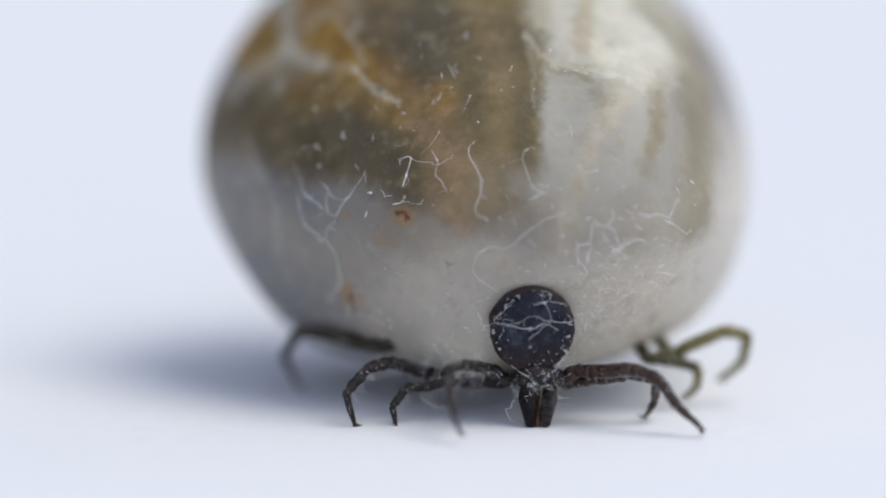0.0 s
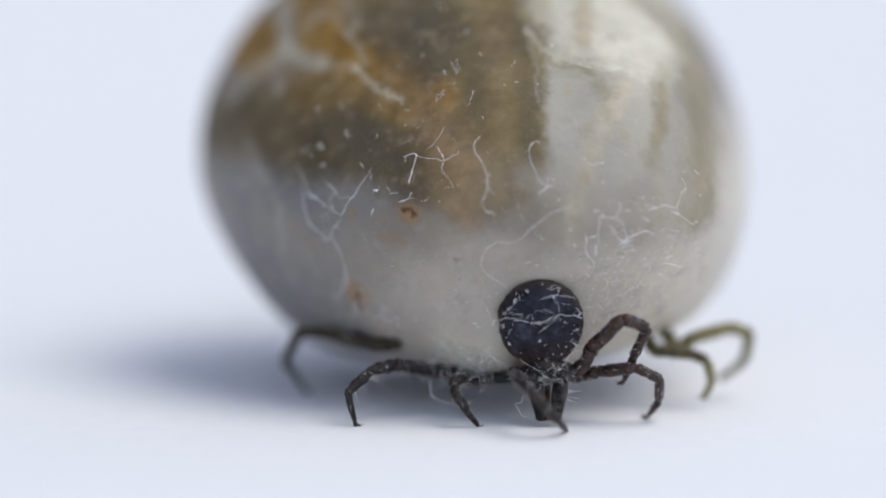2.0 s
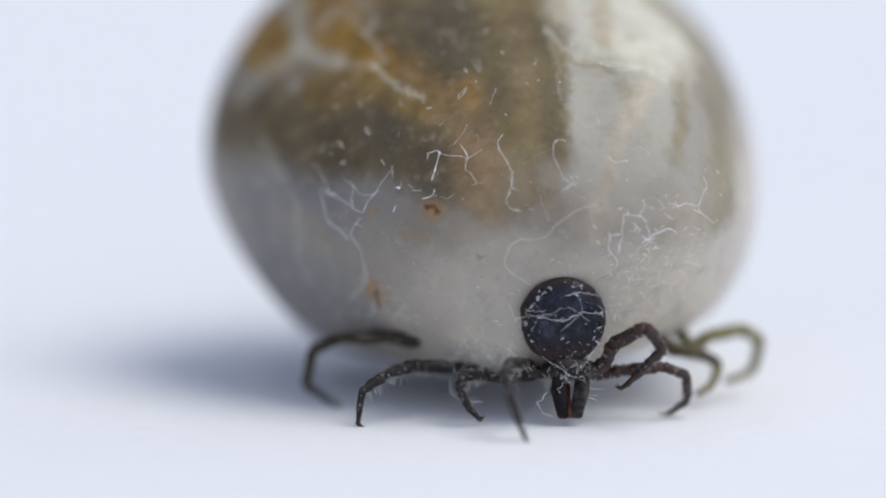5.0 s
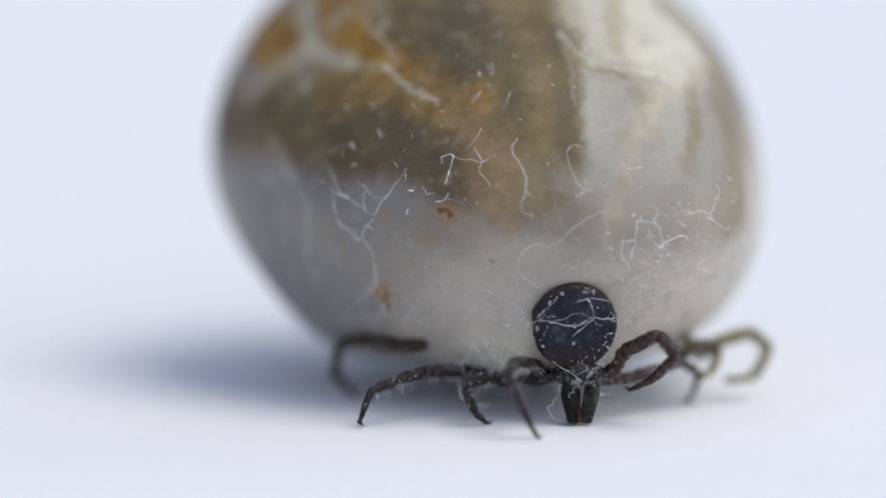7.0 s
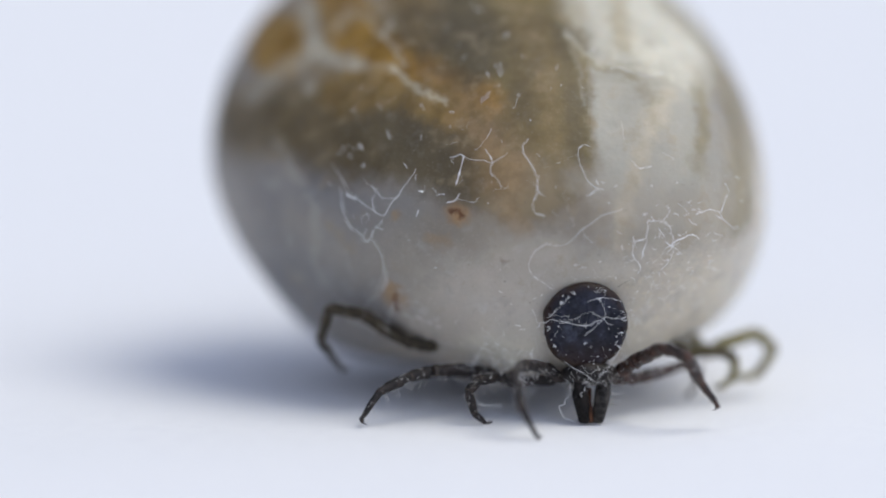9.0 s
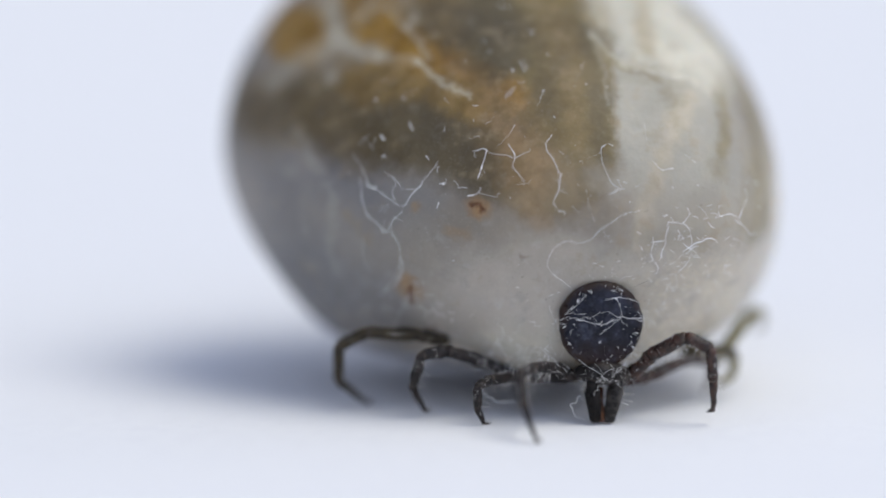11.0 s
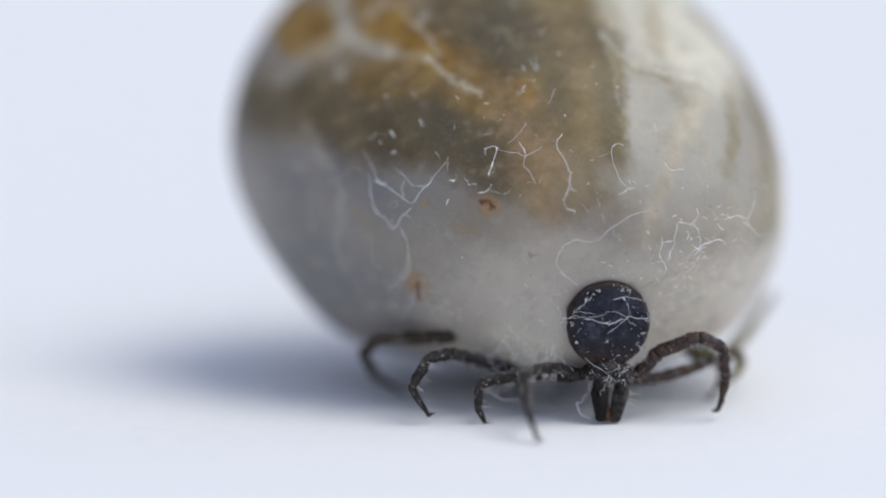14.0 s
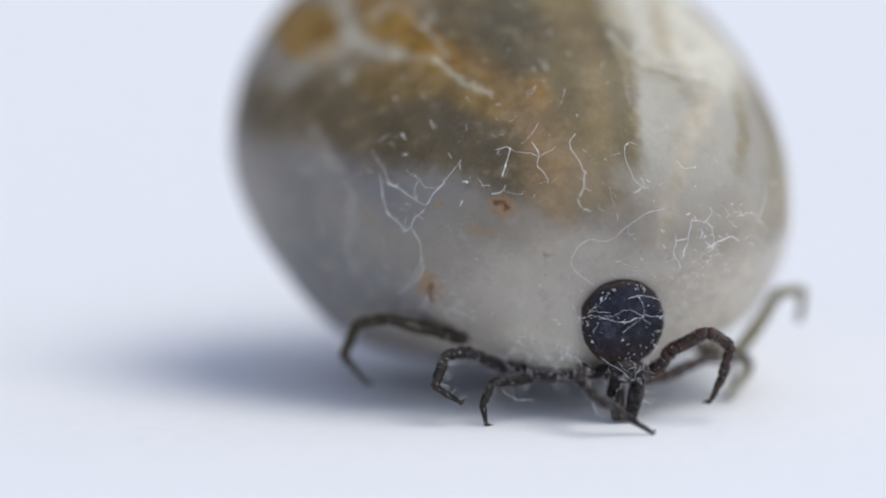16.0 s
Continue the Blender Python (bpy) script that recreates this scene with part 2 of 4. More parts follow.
    rust = (
        (hard, ((-1.16, 3.18), (-1.14, 3.16)), 0.138, 0.80, 0.80, rustle),
        (torn, ((-1.24, 3.17), (-1.14, 3.21), (-1.11, 3.11)), 0.034, 0.90, 0.90, rustdark),
        (hard, ((-2.06, 1.81), (-1.91, 1.72)), 0.129, 0.90, 0.65, rustle),
        (torn, ((-1.97, 1.80), (-1.90, 1.58)), 0.039, 0.90, 0.90, rustdark),
        (torn, ((-2.09, 1.88), (-1.92, 1.94)), 0.043, 0.90, 0.40, rustle),
        (hard, ((-0.51, 2.41), (-0.47, 2.39)), 0.034, 0.95, 0.40, rustdark),
        (hard, ((-1.51, 2.75), (-1.31, 2.72)), 0.086, 0.95, 0.30, rustle),
        (hard, ((-2.02, 3.05), (-1.99, 3.02)), 0.060, 0.95, 0.40, rustle),
    )
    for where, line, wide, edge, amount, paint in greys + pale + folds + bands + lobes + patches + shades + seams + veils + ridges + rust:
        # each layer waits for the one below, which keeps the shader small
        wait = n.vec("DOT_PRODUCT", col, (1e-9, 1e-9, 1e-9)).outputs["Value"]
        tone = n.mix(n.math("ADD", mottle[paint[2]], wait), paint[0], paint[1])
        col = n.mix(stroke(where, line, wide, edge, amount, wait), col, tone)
    col = n.mix(n.ramp(n.noise(9, 5, 0.7, mm)[0], 0.6, 0.78, 0.0, 0.3), col, (0.45, 0.42, 0.37))
    col = n.mix(n.ramp(n.noise(2.6, 4, 0.6, mm)[0], 0.56, 0.72, 0.0, 0.35), col, (0.36, 0.29, 0.20))
    grit = n.math("MULTIPLY", n.ramp(n.noise(11, 4, 0.75, mm)[0], 0.50, 0.66, 0.0, 0.85), patch(soft, 2.6, 1.4, 1.4, 1.0, 0, 0.6))
    col = n.mix(grit, col, (0.74, 0.69, 0.58))
    col = n.mix(n.ramp(n.noise(13, 3, 0.6, mm)[0], 0.68, 0.76, 0.0, 0.5), col, (0.12, 0.1, 0.08))
    col = n.mix(1.0, col, (0.99, 0.945, 0.825), "MULTIPLY")
    low = n.ramp(soft[2], 1.6, 3.4, 1.0, 0.25)
    # faint cloudy smears and streaks
    col = n.mix(n.math("MULTIPLY", low, n.ramp(n.noise(2.1, 6, 0.68, mm)[0], 0.5, 0.72, 0.0, 0.4)), col, (0.25, 0.235, 0.21))
    col = n.mix(n.math("MULTIPLY", low, n.ramp(n.noise(3.3, 6, 0.68, mm)[0], 0.54, 0.74, 0.0, 0.4)), col, (0.60, 0.59, 0.545))
    col = n.mix(n.math("MULTIPLY", low, n.ramp(n.noise(26, 3, 0.7, mm)[0], 0.58, 0.7, 0.0, 0.45)), col, (0.62, 0.58, 0.50))
    col = n.mix(n.math("MULTIPLY", low, n.ramp(n.noise(19, 3, 0.7, mm)[0], 0.63, 0.72, 0.0, 0.5)), col, (0.16, 0.13, 0.09))
    wrinkle = n.math("ADD", n.noise(1.3, 5, 0.55, mm)[0], n.math("MULTIPLY", n.noise(24, 3, 0.6, mm)[0], 0.04))
    n.bump(wrinkle, 0.3, 0.00012)
    n.bsdf.inputs["Subsurface Weight"].default_value = 0.5
    n.bsdf.inputs["Subsurface Radius"].default_value = (1.0, 0.8, 0.6)
    n.bsdf.inputs["Subsurface Scale"].default_value = 0.0008
    n.bsdf.inputs["Coat Weight"].default_value = 0.06
    n.bsdf.inputs["Coat Roughness"].default_value = 0.3
    # thin skin lets part of the light through
    thin = n.add("ShaderNodeBsdfTranslucent")
    n.link(col, thin.inputs[0])
    blend = n.add("ShaderNodeMixShader", Fac=0.1)
    n.link(n.bsdf.outputs[0], blend.inputs[1])
    n.link(thin.outputs[0], blend.inputs[2])
    n.link(blend.outputs[0], n.tree.nodes["Material Output"].inputs["Surface"])
    return n.color(col)


def shell_material(name, dark, light, rough, dust=0.5, spec=0.4):
    """Hard brown-black shell, dusted and worn paler in places."""
    n = Nodes(name, rough, spec)
    col = n.mix(n.ramp(n.noise(4500, 5, 0.65)[0], 0.38, 0.7), dark, light)
    col = n.mix(n.ramp(n.noise(15000, 3, 0.6)[0], 0.66, 0.72, 0.0, dust), col, (0.35, 0.34, 0.33))
    n.bump(n.noise(14000, 5, 0.7)[0], 0.5, 0.00003)
    n.link(n.ramp(n.noise(9000, 3)[0], 0.3, 0.7, rough - 0.1, rough + 0.2), n.bsdf.inputs["Roughness"])
    return n.color(col)


def scutum_material(name, dark, light, rough, dust, spec):
    """The shield's shell, turning red-brown towards its lower rim."""
    n = Nodes(name, rough, spec)
    col = n.mix(n.ramp(n.noise(4500, 5, 0.65)[0], 0.38, 0.7), dark, light)
    split = n.add("ShaderNodeSeparateXYZ")
    n.link(n.coord, split.inputs[0])
    low = n.math("ADD", n.math("MULTIPLY", split.outputs[2], 1000), n.math("MULTIPLY", n.noise(2500, 4)[0], 0.5))
    col = n.mix(n.ramp(low, 1.1, 1.6, 0.8, 0.0), col, (0.022, 0.010, 0.008))
    # worn red-brown rim all round and dull grey smudges
    off = n.vec("SUBTRACT", n.coord, (HEAD.x * MM, 0, HEAD.z * MM)).outputs[0]
    flat = n.vec("LENGTH", n.vec("MULTIPLY", off, (1000, 0, 1000)).outputs[0], (0, 0, 0)).outputs["Value"]
    rim = n.math("ADD", flat, n.math("MULTIPLY", n.noise(5000, 4)[0], 0.25))
    col = n.mix(n.ramp(rim, 0.62, 0.76, 0.0, 0.85), col, (0.030, 0.017, 0.011))
    col = n.mix(n.ramp(n.noise(3200, 4, 0.65)[0], 0.56, 0.72, 0.0, 0.5), col, (0.075, 0.085, 0.115))
    col = n.mix(n.ramp(n.noise(9000, 4, 0.7)[0], 0.62, 0.75, 0.0, dust), col, (0.16, 0.17, 0.20))
    n.bump(n.noise(8000, 5, 0.7)[0], 0.5, 0.00003)
    n.link(n.ramp(n.noise(7000, 3)[0], 0.3, 0.7, rough - 0.1, rough + 0.2), n.bsdf.inputs["Roughness"])
    return n.color(col)


def plain_material(name, a, b, rough=0.6, scale=20000):
    n = Nodes(name, rough, 0.4)
    return n.color(n.mix(n.ramp(n.noise(scale, 3)[0], 0.35, 0.65), a, b))


PAPER = paper_material()
SKIN = skin_material()
SCUTUM = scutum_material("blue_black_shell", (0.008, 0.0085, 0.0135), (0.026, 0.028, 0.044), 0.3, 0.25, 0.2)
LEG = shell_material("brown_black_leg", (0.010, 0.0080, 0.0075), (0.045, 0.034, 0.029), 0.36, 0.5, 0.25)
RED_LEG = shell_material("red_brown_leg", (0.014, 0.0075, 0.0055), (0.075, 0.032, 0.019), 0.30, 0.3, 0.4)
REAR_LEG = shell_material("olive_brown_leg", (0.024, 0.018, 0.009), (0.075, 0.056, 0.028), 0.5, 0.3, 0.25)
OLIVE_LEG = shell_material("olive_leg", (0.045, 0.036, 0.016), (0.120, 0.098, 0.045), 0.5, 0.2, 0.25)
PALE_LEG = shell_material("pale_olive_leg", (0.15, 0.128, 0.05), (0.28, 0.245, 0.11), 0.5, 0.2, 0.25)
# colours the dust on the legs and their painted highlight streaks
LEG_DUST_GLINT = plain_material("grey_leg_dust_and_glint", (0.20, 0.185, 0.17), (0.46, 0.44, 0.42), 0.7, 9000)
JOINT = plain_material("pale_joint", (0.03, 0.022, 0.016), (0.08, 0.06, 0.045))
PALP = shell_material("grey_brown_palp", (0.005, 0.004, 0.0035), (0.022, 0.017, 0.014), 0.30, 0.2, 0.15)
# right palp: paler, with the light on its face in the colour, and dust
LIT_PALP = shell_material("grey_lit_palp", (0.015, 0.013, 0.011), (0.090, 0.078, 0.066), 0.3, 0.45, 0.2)
RUST = plain_material("rusty_mouthpart", (0.05, 0.018, 0.008), (0.16, 0.06, 0.02), 0.4)
HAIR = plain_material("pale_bristle", (0.55, 0.52, 0.48), (0.75, 0.72, 0.68), 0.5)
DARK_HAIR = plain_material("dark_hair", (0.05, 0.04, 0.03), (0.12, 0.09, 0.07))
LINT = plain_material("white_lint", (0.86, 0.855, 0.84), (0.95, 0.95, 0.94), 0.8, 6000)


# ---- helpers for meshes ----
def part(name, bm, material, parent, label="", smooth=True):
    mesh = bpy.data.meshes.new(name)
    bmesh.ops.recalc_face_normals(bm, faces=bm.faces)
    bm.to_mesh(mesh)
    bm.free()
    for m in material if isinstance(material, (list, tuple)) else (material,):
        mesh.materials.append(m)
    mesh.polygons.foreach_set("use_smooth", [smooth] * len(mesh.polygons))
    ob = new(name, mesh)
    ob.parent = parent
    return tagged(ob, label)


def tube(bm, points, radii, sides=8, material=0, flat=1.0):
    """A closed tube along points (mm), with a radius at each and rounded ends."""
    pts = [Vector(p) for p in points]
    rings, ref = [], Vector((0.3, 0.9, 0.2)).normalized()
    for i, p in enumerate(pts):
        d = (pts[min(i + 1, len(pts) - 1)] - pts[max(i - 1, 0)]).normalized()
        side = d.cross(ref)
        side = side.normalized() if side.length > 1e-4 else d.orthogonal().normalized()
        up = side.cross(d).normalized()
        ref = up if abs(up.dot(d)) < 0.9 else ref
        rings.append([bm.verts.new((p + side * math.cos(a) * radii[i] + up * math.sin(a) * radii[i] * flat) * MM)
                      for a in (2 * math.pi * k / sides for k in range(sides))])
    for a, b in zip(rings, rings[1:]):
        for k in range(sides):
            bm.faces.new((a[k], a[(k + 1) % sides], b[(k + 1) % sides], b[k])).material_index = material
    bm.faces.new(rings[0][::-1]).material_index = material
    bm.faces.new(rings[-1]).material_index = material


def hair(bm, root, way, length, radius, rng, material=1, bend=0.3):
    """One bristle: a thin curved spike."""
    way = Vector(way).normalized()
    sag = Vector((rng.uniform(-1, 1), rng.uniform(-1, 1), rng.uniform(-1, 1))) * bend * length
    root = Vector(root)
    tube(bm, [root, root + way * length * 0.5 + sag * 0.3, root + way * length + sag], [radius, radius * 0.8, radius * 0.25], 4, material)


def bristle_faces(bm, faces, rng, low, high, lean, material=1):
    """Grow a thin spike out of the middle of each face, one piece with it."""
    for ring in (0, 1, 2):
        faces = [f for f in bmesh.ops.extrude_discrete_faces(bm, faces=faces)["faces"]]
        for f in faces:
            c = f.calc_center_median()
            if ring == 0:
                edge = f.verts[1].co - f.verts[0].co, f.verts[2].co - f.verts[1].co
                c = c + edge[0] * rng.uniform(-0.35, 0.35) + edge[1] * rng.uniform(-0.35, 0.35)
                size = 0.0055 * MM / max(1e-9, max((v.co - c).length for v in f.verts))
                move = Vector((0, 0, 0))
            else:
                size = 0.75 if ring == 1 else 0.2
                move = (f.normal + Vector(lean) + Vector((rng.uniform(-0.5, 0.5), rng.uniform(-0.5, 0.5), rng.uniform(-0.5, 0.5)))).normalized() * rng.uniform(low, high) * 0.5 * MM
            for v in f.verts:
                v.co = c + (v.co - c) * size + move
            if ring:
                f.material_index = material
                for e in f.edges:
                    for g in e.link_faces:
                        g.material_index = material


# ---- ground ----
def build_ground():
    bm = bmesh.new()
    bmesh.ops.create_grid(bm, x_segments=60, y_segments=60, size=1.2)
    bmesh.ops.translate(bm, verts=bm.verts, vec=(0, 0.3, 0))
    ob = part("ground", bm, PAPER, None)
    tagged(ob, "smooth matte white paper surface under the tick", "paper", kind="structure")


build_ground()

# ---- the tick; its own space is in mm, its origin under the body's middle ----
BASE = Vector((0.570, 5.0, 0.0))
RAD = (4.32, 4.8, 3.75)
WIDER = 1.032
MID = 3.56
FLANK = Vector((0.82, -0.22, -0.53)).normalized()

tick = tagged(new("tick"), "engorged grey tick with brown patches and dark legs on paper", "tick")


def skin(lon, lat, lift=0.0):
    """A point of the swollen body (mm): lon turns to the right from the front, lat upwards, in degrees."""
    a, b = radians(lon), radians(lat)
    u = Vector((math.cos(b) * math.sin(a), -math.cos(b) * math.cos(a), math.sin(b)))
    x, y, z = (u[i] * (RAD[i] + lift) for i in range(3))
    if u.y > 0:
        y *= 0.58
    if x < 0:
        x *= WIDER
    wob = noise.noise(u * 1.6 + Vector((3, 1, 7))) * 0.10 + noise.noise(u * 4.0) * 0.025
    x, y, z = x * (1 + wob * 0.2), y * (1 + wob * 0.2), z * (1 + wob * 0.2)
    swell = math.exp(-(math.acos(max(-1, min(1, u.dot(FLANK)))) / 0.45) ** 2)
    x, z = x + 0.20 * swell, z - 0.12 * swell
    y += 0.35 * z - (0.2 * x + 0.2 * max(0, x - 1.2)) * max(0, min(1, (-u.y - 0.2) / 0.6))
    z += MID
    if x < 0:
        x *= 1 - 0.032 * max(0, min(1, (3.3 - z) / 1.6))
    if u.y < 0:
        front = min(1, -u.y * 2)
        y -= (0.28 + 0.05 * max(0, min(2.5, x))) * max(0, min(1, (z - 1.9) / 1.1)) * front
        y += 0.55 * max(0, 1.6 - z) ** 2 * min(1, -u.y * 3)
        y -= 0.62 * math.exp(-((x - 0.75) / 1.25) ** 2 - ((z - 0.85) / 0.6) ** 2) * min(1, -u.y * 3)
    if z < 0.9:
        z = 0.14 + 0.76 * math.exp((z - 0.9) / 0.76)
    # the belly sags a little beside the head
    z -= 0.26 * math.exp(-((x + 0.05) / 0.85) ** 2) * max(0, min(1, (2.0 - z) / 1.1)) * max(0, min(1, (-y - 2.6) / 1.2))
    return Vector((x, y, max(z, 0.08)))


def build_abdomen():
    bm = bmesh.new()
    nu, nv = 128, 84
    rows = []
    for j in range(1, nv):
        rows.append([bm.verts.new(skin(360 * i / nu, -90 + 180 * j / nv) * MM) for i in range(nu)])
    foot, top = bm.verts.new(skin(0, -90) * MM), bm.verts.new(skin(0, 90) * MM)
    for a, b in zip(rows, rows[1:]):
        for i in range(nu):
            bm.faces.new((a[i], a[(i + 1) % nu], b[(i + 1) % nu], b[i]))
    for i in range(nu):
        bm.faces.new((foot, rows[0][(i + 1) % nu], rows[0][i]))
        bm.faces.new((top, rows[-1][i], rows[-1][(i + 1) % nu]))
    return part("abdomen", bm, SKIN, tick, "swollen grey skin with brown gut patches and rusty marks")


def build_scutum():
    """The small dark shield above the mouthparts: a domed plate with a raised rim."""
    bm = bmesh.new()
    rng = random.Random(4)
    rings, n = [], 72
    for r, out in ((0.05, 0.15), (0.2, 0.145), (0.36, 0.125), (0.5, 0.085), (0.59, 0.052), (0.63, 0.03), (0.65, -0.02), (0.635, -0.12), (0.5, -0.5)):
        ring = []
        for k in range(n):
            a = 2 * math.pi * k / n
            narrow = 1 - 0.08 * max(0, -math.sin(a)) ** 2 + 0.05 * noise.noise(Vector((2 * math.cos(a), 2 * math.sin(a), 1.5))) + 0.03 * noise.noise(Vector((7 * math.cos(a), 7 * math.sin(a), 3.5)))
            d = out + 0.012 * noise.noise(Vector((r * 6 * math.cos(a), r * 6 * math.sin(a), 5)))
            ring.append(bm.verts.new(Vector((HEAD.x + r * math.cos(a) * narrow, HEAD.y - d - 0.03 * r * math.sin(a), HEAD.z + r * math.sin(a) * 1.01)) * MM))
        rings.append(ring)
    for a, b in zip(rings, rings[1:]):
        for k in range(n):
            bm.faces.new((a[k], b[k], b[(k + 1) % n], a[(k + 1) % n]))
    bm.faces.new(rings[0])
    bm.faces.new(rings[-1][::-1])
    return part("scutum", bm, SCUTUM, tick, "round blue-black shield with white dust on it")


def build_mouthparts():
    rng = random.Random(8)
    bm = bmesh.new()
    tube(bm, [(0.46, -4.75, 0.70), (0.52, -4.92, 0.72), (0.66, -5.02, 0.74), (0.83, -5.05, 0.75), (1.0, -5.02, 0.74), (1.14, -4.92, 0.72), (1.2, -4.75, 0.70)],
         [0.06, 0.13, 0.17, 0.19, 0.17, 0.13, 0.06], 12)
    basis = part("head", bm, LEG, tick, "dark bristly head below the shield")
    tufts = bmesh.new()
    for k in range(26):
        x = rng.uniform(0.45, 1.2)
        hair(tufts, (x, -5.15, 0.7 + rng.uniform(-0.1, 0.1)), (rng.uniform(-0.6, 0.6) + (x - 0.83), -1, rng.uniform(-0.8, 0.5)), rng.uniform(0.06, 0.16), 0.003, rng, 0)
    for s in (-1, 1):
        bm = bmesh.new()
        x = 0.83
        tube(bm, [(x + s * 0.21, -4.98, 0.70), (x + s * 0.195, -5.04, 0.60), (x + s * 0.175, -5.08, 0.45), (x + s * 0.135, -5.10, 0.26), (x + s * 0.115, -5.10, 0.12), (x + s * 0.105, -5.09, 0.05), (x + s * 0.105, -5.09, 0.012)],
             [0.07, 0.115, 0.125, 0.112, 0.094, 0.088, 0.06], 14, 0, 0.85)
        for v in bm.verts:
            # flat inner face and an uneven surface
            inner = (v.co.x / MM - x) * s
            v.co.x = (x + s * max(0.018 + 0.04 * v.co.z / MM, inner)) * MM
            v.co += v.normal * 0.02 * MM * noise.noise(v.co / MM * 9)
        for k in range(9):
            z = rng.uniform(0.3, 0.64)
            hair(tufts, (x + s * 0.25, -5.1, z), (s, rng.uniform(-0.6, 0.3), rng.uniform(-0.9, 0.1)), rng.uniform(0.08, 0.2), 0.0045, rng, 0)
        part("palp", bm, PALP if s < 0 else LIT_PALP, basis, "dark brown palp" if s < 0 else "grey dusty palp with its lit face put into the colour")
    tagged(part("bristles", tufts, HAIR, basis, "pale bristles on the head and palps"), kind="stuff")
    bm = bmesh.new()
    tube(bm, [(0.83, -4.85, 0.5), (0.83, -4.92, 0.3), (0.83, -5.04, 0.14), (0.83, -5.09, 0.02)], [0.05, 0.04, 0.05, 0.05], 10)
    part("hypostome", bm, RUST, basis, "rusty brown mouthpart")


# ---- legs ----
SHARE = (0.12, 0.28, 0.17, 0.22, 0.21)
NAMES = ("trochanter", "femur", "patella", "tibia", "tarsus")
WIDE = ((0.096, 0.110), (0.107, 0.100), (0.096, 0.089), (0.087, 0.075), (0.070, 0.032))
HIPS = {
    'L1': (2.44, (0.32, -4.80, 0.71)),
    'L2': (1.53, (-0.33, -4.47, 0.56)),
    'L3': (2.39, (-0.58, -4.10, 0.61)),
    'L4': (2.87, (-1.44, -3.87, 1.00)),
    'R1': (2.39, (1.39, -4.99, 0.84)),
    'R2': (2.29, (1.37, -4.67, 0.59)),
    'R3': (1.40, (2.57, -3.91, 0.82)),
    'R4': (2.28, (2.94, -3.53, 0.78)),
}


def build_segment(index, length, parent, rng, slim, shell):
    """One rigid piece of a leg, from its joint along +z, with a pale band at its end and bristles."""
    a, b = (max(w, 0.055 if shell is PALE_LEG else 0) * slim for w in WIDE[index])
    bm = bmesh.new()
    pts, radii = [], []
    for s, r in ((-0.05, 0.45), (0.0, 0.8), (0.08, 0.98), (0.2, 1.03), (0.35, 1.06), (0.5, 1.0), (0.65, 1.02), (0.8, 1.05), (0.92, 0.97), (0.98, 0.92), (1.03, 0.55)):
        pts.append((rng.uniform(-0.007, 0.007), rng.uniform(-0.007, 0.007), s * length))
        radii.append((a + (b - a) * max(0, min(1, s))) * r * rng.uniform(0.90, 1.09))
    tube(bm, pts, radii, 10)
    bmesh.ops.recalc_face_normals(bm, faces=bm.faces)
    sides = [f for f in bm.faces if len(f.verts) == 4]
    for f in sides:
        z = f.calc_center_median().z / (length * MM)
        if index < 4 and 0.92 < z < 0.98:
            f.material_index = 2
    bm.normal_update()
    grow = [f for f in sides if 0.05 < f.calc_center_median().z / (length * MM) < 0.92]
    under = [f for f in grow if f.normal.y > 0.2]
    over = [f for f in grow if f.normal.y < -0.2]
    sideways = [f for f in grow if abs(f.normal.y) <= 0.2]
    bristle_faces(bm, rng.sample(under, min(len(under), (3, 14, 8, 9, 3)[index])), rng, 0.07, 0.19, (0, 0.5, 0.25))
    bristle_faces(bm, rng.sample(over, min(len(over), (3, 12, 8, 8, 3)[index])), rng, 0.012, 0.03, (0, -0.3, 0.6))
    bristle_faces(bm, rng.sample(sideways, min(len(sideways), (1, 3, 2, 3, 1)[index])), rng, 0.04, 0.10, (0, 0, 0.5))
    # pale streaks for the highlights along the piece's grooves, and dust clinging to it
    if shell is not PALE_LEG:
        for k in range((1, 3, 2, 2, 1)[index]):
            turn, start, long = rng.uniform(-2.9, -0.9), rng.uniform(0.1, 0.5), rng.uniform(0.2, 0.4)
            glint = []
            for t in (0, 0.25, 0.5, 0.75, 1):
                z = start + long * t
                r = (a + (b - a) * z) * 1.03
                glint.append((r * math.cos(turn + 0.25 * t), r * math.sin(turn + 0.25 * t), z * length))
            tube(bm, glint, [0.002, 0.006, 0.0075, 0.006, 0.002], 5, 3)
        for k in range((12, 20, 11, 9, 4)[index]):
            turn, z = rng.uniform(0, 6.28), rng.uniform(0.02, 0.98)
            r, size = (a + (b - a) * z) * 1.03, abs(rng.gauss(0, 0.0045)) + 0.0025
            c = Vector((r * math.cos(turn), r * math.sin(turn), z * length))
            d = Vector((rng.uniform(-1, 1), rng.uniform(-1, 1), rng.uniform(-1, 1))) * size * 2.4
            tube(bm, [c - d, c, c + d], [size * 0.3, size * 0.9, size * 0.3], 5, 3 if k % 4 else 1)
    if index == 4:
        # pad and two claws
        tube(bm, [(0, 0, length * 0.94), (0, 0.03, length * 1.0), (0, 0.07, length * 1.03)], [0.03, 0.034, 0.015], 8, 2)
        for s in (-1, 1):
            tube(bm, [(s * 0.012, 0.02, length * 0.98), (s * 0.035, 0.07, length * 1.04), (s * 0.045, 0.11, length * 1.02)], [0.012, 0.009, 0.003], 5, 0)
    return part(NAMES[index], bm, (shell, HAIR, JOINT, LEG_DUST_GLINT), parent)


